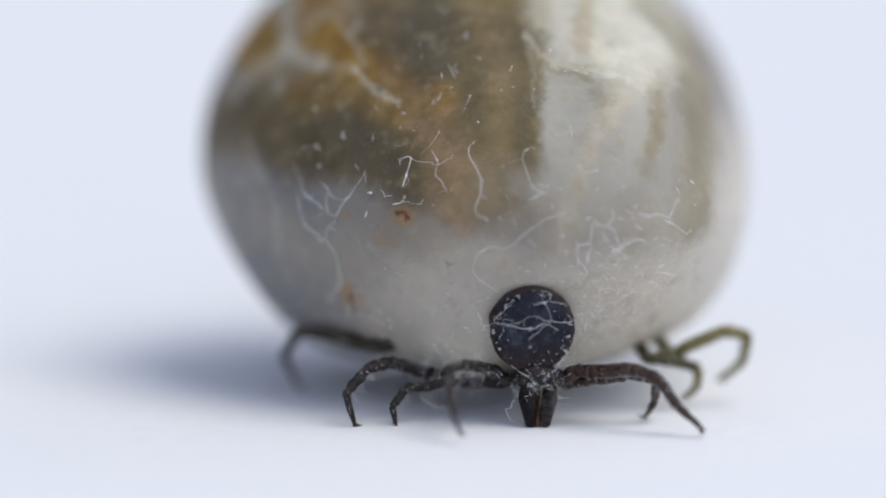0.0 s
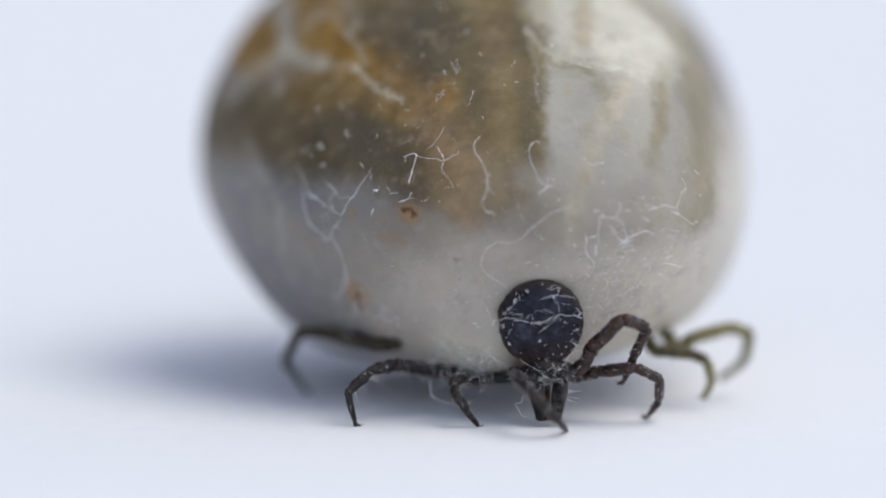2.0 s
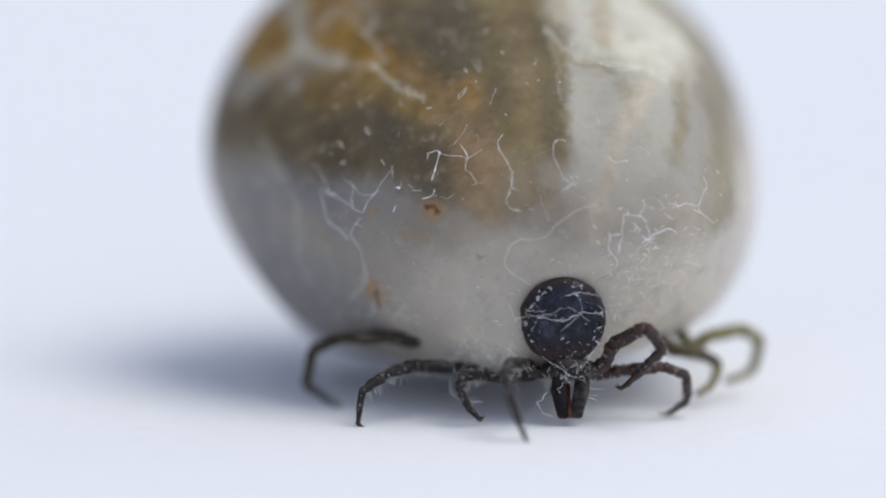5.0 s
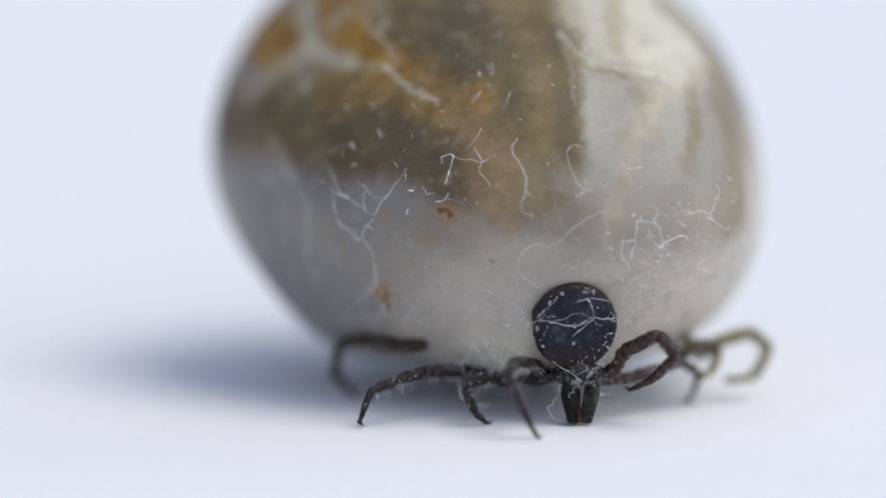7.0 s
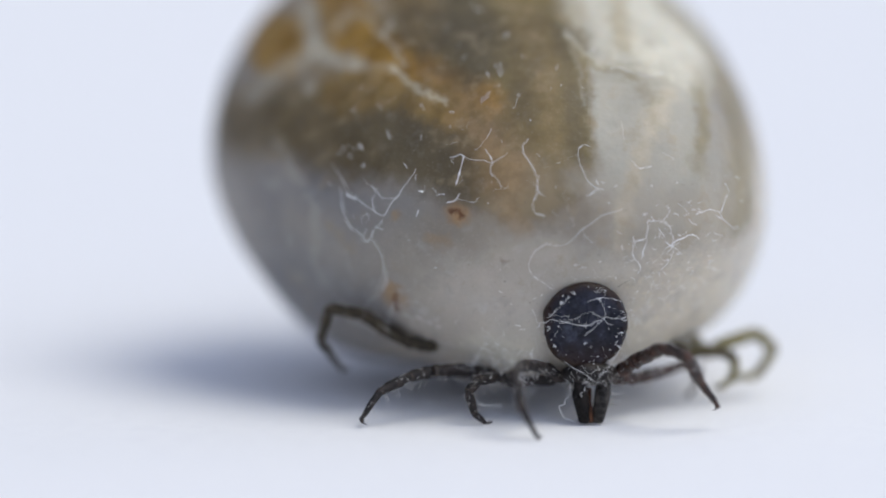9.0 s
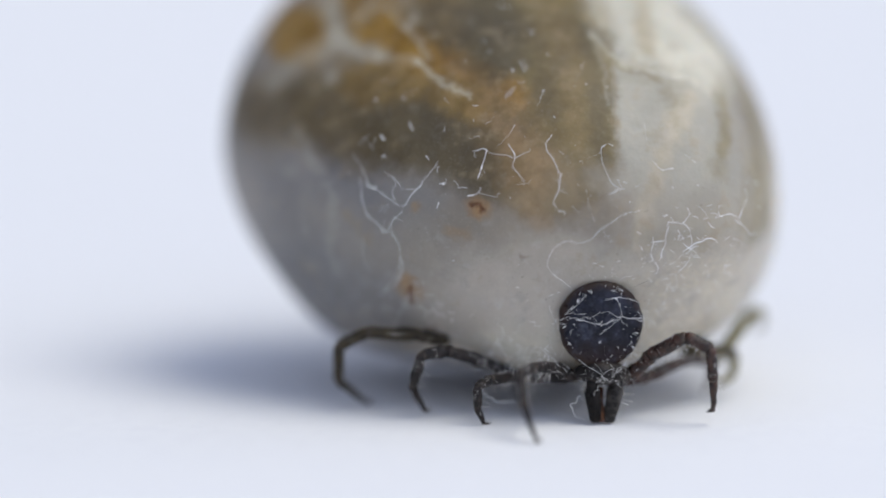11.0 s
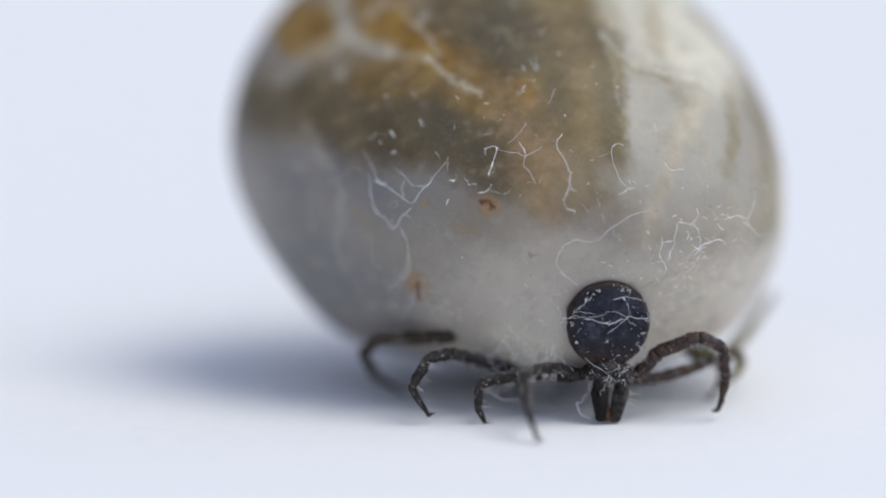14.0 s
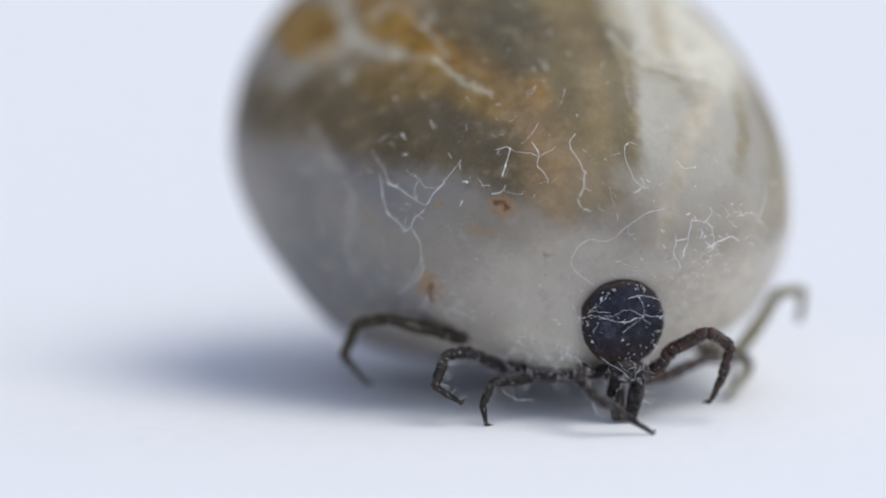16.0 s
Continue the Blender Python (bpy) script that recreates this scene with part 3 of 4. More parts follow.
def build_leg(key):
    total, hip = HIPS[key]
    rng = random.Random(key)
    rear = key in ("L4", "R3", "R4")
    shell, slim = (REAR_LEG, 0.9) if rear else (LEG, 1.0)
    slim = {"L1": 0.85, "L2": 0.8, "L3": 0.95, "R2": 0.87, "L4": 1.0}.get(key, slim)
    if key in ("R1", "R2"):
        shell = RED_LEG
    if key == "R3":
        shell = OLIVE_LEG
    if key == "R4":
        shell, slim = PALE_LEG, 1.0
    side = -1 if key[0] == "L" else 1
    bm = bmesh.new()
    h = Vector(hip)
    inward = Vector(((0.83 - hip[0]) * 0.6, 0.6, 0.4)).normalized()
    if rear:
        inward = Vector((-side * 0.3, 0.9, 0.3)).normalized()
    root = h + inward * 0.6
    if not rear:
        # the coxa reaches in under the head
        root = Vector((0.1, -4.3, 0.6)) if key == "L3" else Vector((0.83 + 0.3 * side, -4.72, 0.66))
    span = root - h
    bow = [Vector((0, 0, -0.03 * math.sin(3.14 * k) + rng.uniform(-0.015, 0.015))) for k in (0.0, 0.2, 0.45, 0.7, 1.0)]
    tube(bm, [h - span.normalized() * 0.04] + [h + span * k + d for k, d in zip((0.0, 0.2, 0.45, 0.7, 1.0), bow)], [w * slim for w in (0.05, 0.10, 0.12, 0.105, 0.12, 0.09)], 10)
    bmesh.ops.recalc_face_normals(bm, faces=bm.faces)
    bristle_faces(bm, rng.sample([f for f in bm.faces if len(f.verts) == 4], 12), rng, 0.06, 0.16, (0, -0.4, 0))
    leg = part("leg", bm, (shell, HAIR), tick, "slim olive-brown rear leg" if rear else "dark brown jointed leg with pale bristles and bands")
    return {"side": side, "hip": h, "length": total, "pieces": [build_segment(i, total * SHARE[i], leg, rng, slim, PALE_LEG if key == "R3" and i > 2 else shell) for i in range(5)]}


def joints(hip, length, swing, tilt, bends):
    """The six joints of a leg (mm) and its plane's normal. swing turns its plane from +x towards the front, tilt leans the plane, bends are the rises of its five pieces (degrees)."""
    p, q = radians(swing), radians(tilt)
    out, across = Vector((math.cos(p), -math.sin(p), 0)), Vector((math.sin(p), math.cos(p), 0))
    up = Vector((0, 0, math.cos(q))) + across * math.sin(q)
    pts = [hip]
    for share, rise in zip(SHARE, bends):
        pts.append(pts[-1] + (out * math.cos(radians(rise)) + up * math.sin(radians(rise))) * share * length)
    return pts, out.cross(up).normalized()


# ---- lint and dust on the body ----
def fibre(rng, marks, wiggle=2.0, radius=0.011, lift=0.03, material=None):
    """A thin white thread that follows the skin through a few (lon, lat) marks."""
    pts = []
    for (a0, b0), (a1, b1) in zip(marks, marks[1:]):
        n = max(3, int(math.hypot(a1 - a0, b1 - b0) / 0.8))
        for k in range(n):
            pts.append((a0 + (a1 - a0) * k / n, b0 + (b1 - b0) * k / n))
    pts.append(marks[-1])
    ph = rng.uniform(0, 50)
    line = [skin(a + wiggle * noise.noise(Vector((i * 0.4, ph, 0))), b + wiggle * noise.noise(Vector((i * 0.4, ph, 9))),
                 lift * (0.6 + 0.8 * abs(noise.noise(Vector((i * 0.3, ph, 20)))))) for i, (a, b) in enumerate(pts)]
    line = [p + Vector((rng.uniform(-1, 1), 0, rng.uniform(-1, 1))) * 0.03 for p in line]
    line = [line[0]] + [(line[i - 1] + line[i] * 2 + line[i + 1]) / 4 for i in range(1, len(line) - 1)] + [line[-1]]
    bm = bmesh.new()
    tube(bm, line, [radius * 0.33 * (0.55 + 1.35 * abs(noise.noise(Vector((i * 0.35, ph, 3))))) * (2.0 if rng.random() < 0.08 else 1.0) for i in range(len(line))], 5)
    return part("lint_fibre", bm, material or LINT, tick)


def build_lint():
    rng = random.Random(21)
    fibre(rng, [(-38.0, 0.2), (-36.8, -2.4), (-35.5, -4.3), (-33.6, -5.5), (-31.5, -6.8), (-29.7, -7.9), (-28.4, -6.8), (-27.0, -4.2), (-25.3, -1.9), (-24.0, 0.2), (-22.1, 2.6)], 0.3, 0.0114)
    fibre(rng, [(-32.6, -0.8), (-30.1, -2.4), (-28.9, -4.1), (-27.0, -3.9), (-25.3, -2.1)], 0.3, 0.0076)
    fibre(rng, [(-38.4, -2.7), (-37.7, -6.0), (-37.8, -9.2), (-36.4, -11.3), (-35.0, -12.8), (-34.3, -14.1), (-33.2, -14.3), (-32.3, -13.1), (-31.8, -10.7), (-30.0, -9.6)], 0.3, 0.0133)
    fibre(rng, [(-31.8, -10.7), (-30.1, -11.4)], 0.3, 0.0095)
    fibre(rng, [(-33.8, -11.7), (-34.1, -13.1), (-33.8, -14.1)], 0.3, 0.0085)
    fibre(rng, [(-32.3, -14.2), (-31.2, -17.0), (-31.4, -20.6), (-31.9, -24.3), (-33.4, -26.7), (-36.0, -28.5), (-38.9, -30.9)], 0.3, 0.0114)
    fibre(rng, [(-31.4, -20.6), (-31.0, -22.7), (-32.7, -25.6), (-35.2, -27.1)], 0.3, 0.0085)
    fibre(rng, [(-31.8, -21.7), (-33.2, -24.2), (-35.0, -26.5), (-36.8, -27.9)], 0.3, 0.0085)
    fibre(rng, [(-34.3, -9.7), (-33.7, -8.1), (-32.6, -7.7), (-32.2, -8.7), (-33.4, -9.6)], 0.3, 0.0057)
    fibre(rng, [(-31.2, -1.3), (-30.8, -3.3), (-31.7, -4.7), (-31.3, -6.8)], 0.3, 0.0095)
    fibre(rng, [(-31.6, -28.6), (-32.4, -31.0), (-32.6, -33.3)], 0.3, 0.0123)
    fibre(rng, [(-30.1, -32.2), (-28.4, -34.0), (-26.3, -33.2), (-24.7, -34.5), (-22.9, -34.4)], 0.3, 0.0085)
    fibre(rng, [(-26.5, -32.4), (-25.5, -34.2), (-26.2, -35.6)], 0.3, 0.0076)
    fibre(rng, [(-39.8, -16.8), (-40.2, -21.1), (-40.5, -24.8), (-38.4, -24.9)], 0.3, 0.0057)
    fibre(rng, [(-36.3, -4.1), (-35.5, -4.4), (-34.8, -4.1)], 0.3, 0.0323)
    fibre(rng, [(-22.4, -1.8), (-21.8, -2.1), (-21.3, -1.8)], 0.3, 0.0285)
    fibre(rng, [(-23.3, -8.0), (-22.7, -6.3)], 0.3, 0.0190)
    fibre(rng, [(-19.2, -0.6), (-18.9, -1.9)], 0.3, 0.0114)
    fibre(rng, [(-18.7, -2.8), (-17.6, -2.2)], 0.3, 0.0114)
    fibre(rng, [(-16.9, -4.5), (-15.5, -3.2), (-14.1, -2.3)], 0.3, 0.0171)
    fibre(rng, [(-14.9, -0.3), (-14.6, 1.5), (-14.0, 3.4), (-13.5, 5.9), (-14.4, 6.4), (-16.3, 5.9)], 0.3, 0.0190)
    fibre(rng, [(-13.5, 6.0), (-11.8, 5.2), (-9.7, 5.6), (-8.2, 5.0), (-6.1, 6.1), (-5.5, 6.9)], 0.3, 0.0095)
    fibre(rng, [(-9.6, 8.1), (-8.8, 6.6), (-8.2, 5.0), (-8.7, 3.2), (-8.0, 1.4), (-7.0, -0.1)], 0.3, 0.0123)
    fibre(rng, [(-11.2, 6.9), (-9.8, 9.3), (-8.1, 12.0)], 0.3, 0.0066)
    fibre(rng, [(-15.3, 6.1), (-15.9, 4.8), (-15.5, 4.3)], 0.3, 0.0076)
    fibre(rng, [(-1.6, 10.1), (-2.5, 8.4), (-2.4, 6.4), (-1.4, 5.0), (-0.7, 3.2), (-0.3, 1.8)], 0.3, 0.0162)
    fibre(rng, [(-0.3, 1.8), (-0.5, -1.8), (-1.4, -5.2), (-0.6, -6.1), (1.0, -6.8)], 0.3, 0.0114)
    fibre(rng, [(11.0, 8.5), (9.5, 9.1), (8.1, 7.8), (8.1, 5.6), (8.8, 3.1), (9.8, 0.7), (11.9, -1.1)], 0.3, 0.0123)
    fibre(rng, [(9.3, -1.9), (11.0, -1.0), (12.7, -0.6)], 0.3, 0.0133)
    fibre(rng, [(11.3, 1.2), (12.0, -0.7)], 0.3, 0.0095)
    fibre(rng, [(19.2, 5.8), (20.2, 4.1), (21.4, 3.7), (23.4, 4.0)], 0.3, 0.0152)
    fibre(rng, [(15.8, -5.0), (13.1, -6.1), (10.2, -7.5), (7.9, -9.3), (6.5, -12.0), (4.3, -13.0), (1.5, -13.2), (-0.1, -14.0), (-1.5, -16.1), (-1.7, -18.9), (-0.6, -21.0), (1.6, -22.6), (3.3, -24.0)], 0.3, 0.0076)
    fibre(rng, [(19.2, -11.0), (19.7, -14.6), (20.0, -17.1), (21.8, -18.5), (22.1, -20.4)], 0.3, 0.0142)
    fibre(rng, [(19.3, -12.6), (21.8, -12.4)], 0.3, 0.0114)
    fibre(rng, [(19.1, -17.1), (20.3, -17.2)], 0.3, 0.0114)
    fibre(rng, [(22.1, -7.3), (21.9, -9.7), (22.1, -12.4), (21.8, -15.2), (22.0, -16.6)], 0.3, 0.0142)
    fibre(rng, [(22.1, -7.3), (24.5, -7.5), (25.9, -8.2), (26.8, -6.0), (26.5, -4.6)], 0.3, 0.0152)
    fibre(rng, [(25.9, -8.2), (27.5, -9.5), (27.9, -12.2), (29.0, -14.3), (29.0, -16.0)], 0.3, 0.0114)
    fibre(rng, [(26.5, -14.6), (28.2, -13.3), (29.8, -11.9), (32.1, -11.2), (34.7, -12.0)], 0.3, 0.0190)
    fibre(rng, [(27.9, -15.2), (28.9, -13.7), (30.6, -12.9)], 0.3, 0.0133)
    fibre(rng, [(26.6, -12.7), (29.0, -14.0), (30.4, -15.1)], 0.3, 0.0114)
    fibre(rng, [(29.0, -16.0), (28.9, -18.0), (26.6, -19.5)], 0.3, 0.0114)
    fibre(rng, [(24.9, -10.0), (25.7, -11.3)], 0.3, 0.0114)
    fibre(rng, [(32.7, -6.2), (35.8, -5.8), (39.6, -6.3), (40.5, -7.6), (42.6, -9.4), (45.4, -11.0)], 0.3, 0.0123)
    fibre(rng, [(39.6, -6.3), (40.8, -4.2), (42.0, -2.1)], 0.3, 0.0085)
    fibre(rng, [(38.8, -7.1), (41.0, -7.9)], 0.3, 0.0209)
    fibre(rng, [(31.4, -7.9), (32.8, -8.6)], 0.3, 0.0123)
    fibre(rng, [(38.5, -18.9), (41.8, -20.2), (43.9, -20.8)], 0.3, 0.0142)
    # pale line of the upper right crease, drawn as a thread
    fibre(rng, [(17.8, 26.0), (21.3, 26.0), (24.6, 25.0), (28.4, 24.8), (32.0, 25.0)], 0.3, 0.0095)
    fibre(rng, [(20.8, -6.5), (21.4, -5.9), (21.9, -6.5)], 0.3, 0.0209)
    fibre(rng, [(33.1, -22.1), (33.7, -21.3)], 0.3, 0.0095)
    fibre(rng, [(-5.8, 24.1), (-6.0, 25.6), (-6.8, 27.0)], 0.3, 0.0123)
    fibre(rng, [(-8.1, 24.4), (-8.6, 25.6)], 0.3, 0.0123)
    fibre(rng, [(-3.6, 34.1), (-4.1, 35.4)], 0.3, 0.0133)
    fibre(rng, [(-13.7, 30.9), (-14.2, 32.3)], 0.3, 0.0095)
    fibre(rng, [(-8.7, 40.8), (-9.8, 41.8), (-11.2, 42.5)], 0.3, 0.0190)
    fibre(rng, [(-0.8, 29.0), (-0.2, 29.1)], 0.3, 0.0114)
    fibre(rng, [(-13.4, 28.6), (-12.9, 28.6)], 0.3, 0.0133)
    fibre(rng, [(-9.7, 18.8), (-8.4, 20.3)], 0.3, 0.0114)
    fibre(rng, [(-9.7, 18.8), (-10.2, 18.2)], 0.3, 0.0114)
    fibre(rng, [(-2.5, 20.0), (-1.8, 20.6)], 0.3, 0.0114)
    fibre(rng, [(-16.2, 15.9), (-15.5, 15.7)], 0.3, 0.0133)
    fibre(rng, [(-36.3, 15.3), (-35.6, 15.1)], 0.3, 0.0228)
    fibre(rng, [(-30.4, 17.2), (-30.1, 15.8)], 0.3, 0.0114)
    fibre(rng, [(-21.6, 17.3), (-21.2, 16.1)], 0.3, 0.0133)
    fibre(rng, [(-28.3, 10.9), (-27.8, 9.4)], 0.3, 0.0133)
    fibre(rng, [(-33.7, 7.7), (-33.1, 6.0)], 0.3, 0.0114)
    fibre(rng, [(-38.5, 5.3), (-37.5, 6.9)], 0.3, 0.0085)
    fibre(rng, [(-33.4, 3.2), (-33.0, 3.0)], 0.3, 0.0171)
    fibre(rng, [(-36.1, 5.5), (-35.6, 4.6)], 0.3, 0.0095)
    fibre(rng, [(-21.6, 10.5), (-21.4, 9.5)], 0.3, 0.0095)
    fibre(rng, [(-24.5, 3.6), (-24.2, 2.6)], 0.3, 0.0114)
    fibre(rng, [(-22.8, 0.6), (-22.3, 1.9)], 0.3, 0.0095)
    fibre(rng, [(-35.4, 20.5), (-34.9, 19.9)], 0.3, 0.0114)
    fibre(rng, [(6.2, 26.1), (7.1, 27.3)], 0.3, 0.0076)
    fibre(rng, [(3.5, 4.7), (4.3, 5.3)], 0.3, 0.0095)
    fibre(rng, [(-40.1, 2.8), (-38.9, 1.4), (-38.4, 0.2)], 0.3, 0.0076)
    fibre(rng, [(-41.3, -1.4), (-39.8, -1.5)], 0.3, 0.0085)
    fibre(rng, [(-3.3, 35.3), (-3.6, 34.1)], 0.3, 0.0123)
    fibre(rng, [(-6.0, 27.9), (-5.4, 26.3), (-5.1, 25.0)], 0.3, 0.0114)
    fibre(rng, [(-2.8, 19.8), (-2.3, 20.0)], 0.3, 0.0114)
    fibre(rng, [(-9.2, 18.5), (-8.5, 19.8)], 0.3, 0.0114)
    fibre(rng, [(-0.9, 14.7), (-0.7, 14.0)], 0.3, 0.0085)
    fibre(rng, [(10.9, 21.9), (11.5, 22.3)], 0.3, 0.0114)
    fibre(rng, [(6.4, 22.3), (6.9, 22.3)], 0.3, 0.0095)
    fibre(rng, [(25.9, -29.9), (26.9, -31.1)], 0.3, 0.0114)
    fibre(rng, [(42.6, -29.0), (42.9, -27.9)], 0.3, 0.0114)
    fibre(rng, [(45.6, -30.8), (49.2, -32.9), (53.6, -34.1)], 0.3, 0.0095)
    fibre(rng, [(32.5, -33.5), (34.9, -34.1)], 0.3, 0.0095)
    fibre(rng, [(0.9, -41.1), (-0.6, -38.8), (-0.0, -37.0)], 0.3, 0.0085)
    fibre(rng, [(18.1, -24.2), (19.1, -23.1), (20.4, -22.6)], 0.3, 0.0076, material=DARK_HAIR)
    fibre(rng, [(50.3, -23.0), (54.8, -26.8)], 0.3, 0.0076, material=DARK_HAIR)
    fibre(rng, [(39.9, -35.5), (40.9, -33.6)], 0.3, 0.0076, material=DARK_HAIR)
    fibre(rng, [(39.6, -38.5), (39.7, -37.1)], 0.3, 0.0076, material=DARK_HAIR)
    # tangled lint
    for lon, lat, spread, count in ((30, -26, 6.0, 5), (-26, -31, 3.0, 5), (-12, -44, 5.0, 12), (-24, -40, 4.0, 10)):
        for k in range(count):
            a, b, ang = lon + rng.gauss(0, spread * 0.5), lat + rng.gauss(0, spread * 0.5), rng.uniform(0, 6.28)
            marks = [(a, b)]
            for j in range(rng.randint(2, 4)):
                ang += rng.uniform(-1.4, 1.4)
                size = rng.uniform(0.25, 0.55) * spread
                a, b = a + size * math.cos(ang), b + size * math.sin(ang)
                marks.append((a, b))
            fibre(rng, marks, 0.8, rng.uniform(0.003, 0.006), 0.03)
    # short bright dashes on the upper front
    for k in range(8):
        lon, lat, size = rng.uniform(-34, 14), rng.uniform(4, 42), rng.uniform(0.35, 0.9)
        lean = rng.gauss(0.15, 0.35)
        fibre(rng, [(lon, lat), (lon - size * lean * 0.4, lat + size * 0.5), (lon - size * lean, lat + size)], 0.2, rng.uniform(0.003, 0.006), 0.012)
    # loose short bits, thickest round the head and over the lower front
    for k in range(46):
        lon, lat = rng.gauss(5, 24), rng.gauss(-8, 20)
        if abs(lon) > 60 or lat < -50 or (4 < lon < 20 and lat < -22) or (-24 < lon < 8 and -40 < lat < -8):
            continue
        ang, size = rng.uniform(0, 6.28), rng.uniform(0.5, 2.2)
        turn = rng.uniform(-1, 1)
        marks = [(lon, lat), (lon + size * math.cos(ang), lat + size * math.sin(ang)), (lon + size * (math.cos(ang) + math.cos(ang + turn)), lat + size * (math.sin(ang) + math.sin(ang + turn)))]
        fibre(rng, marks, 0.5, rng.uniform(0.0025, 0.005), 0.015)
    # thin cottony fluff on the belly beside the head
    for k in range(34):
        lon, lat = rng.gauss(-5, 5), rng.gauss(-41, 3.5)
        ang, size, turn = rng.uniform(0, 6.28), rng.uniform(0.8, 2.4), rng.uniform(-1.5, 1.5)
        marks = [(lon, lat), (lon + size * math.cos(ang), lat + size * math.sin(ang)), (lon + size * (math.cos(ang) + math.cos(ang + turn)), lat + size * (math.sin(ang) + math.sin(ang + turn)))]
        fibre(rng, marks, 0.6, rng.uniform(0.0012, 0.0028), 0.03)
    bm = bmesh.new()
    for k in range(230):
        lon, lat = (rng.gauss(8, 26), rng.gauss(-14, 20)) if k % 2 else (rng.gauss(6, 26), rng.gauss(-36, 8))
        if abs(lon) > 65 or lat < -56 or (-24 < lon < 6 and -40 < lat < -8 and k % 5):
            continue
        c, s = skin(lon, lat, 0.008), abs(rng.gauss(0.001, 0.0035)) + 0.0015
        d = Vector((rng.uniform(-1, 1), rng.uniform(-0.3, 0.3), rng.uniform(-1, 1))) * s * 1.5
        tube(bm, [c - d, c, c + d], [s * 0.4, s, s * 0.4], 5)
    for k in range(340):
        lon, lat = (rng.gauss(30, 12), rng.gauss(-22, 11)) if k % 2 else (rng.gauss(-2, 22), rng.gauss(-38, 7))
        if lat < -52 or lon > 62 or (3 < lon < 21 and lat < -22) or (-22 < lon < 6 and lat > -40 and k % 6):
            continue
        ang, size, bend = rng.uniform(0, 6.28), rng.uniform(0.4, 1.6), rng.uniform(-1, 1)
        pts = [skin(lon + size * math.cos(ang + bend * t) * t, lat + size * math.sin(ang + bend * t) * t, 0.015 + 0.05 * t * rng.random()) for t in (0, 0.35, 0.7, 1)]
        r = rng.uniform(0.0015, 0.004)
        tube(bm, pts, [r, r * 1.2, r, r * 0.5], 4)
    tagged(part("dust", bm, LINT, tick, "fine white dust and lint on the skin"), kind="stuff")


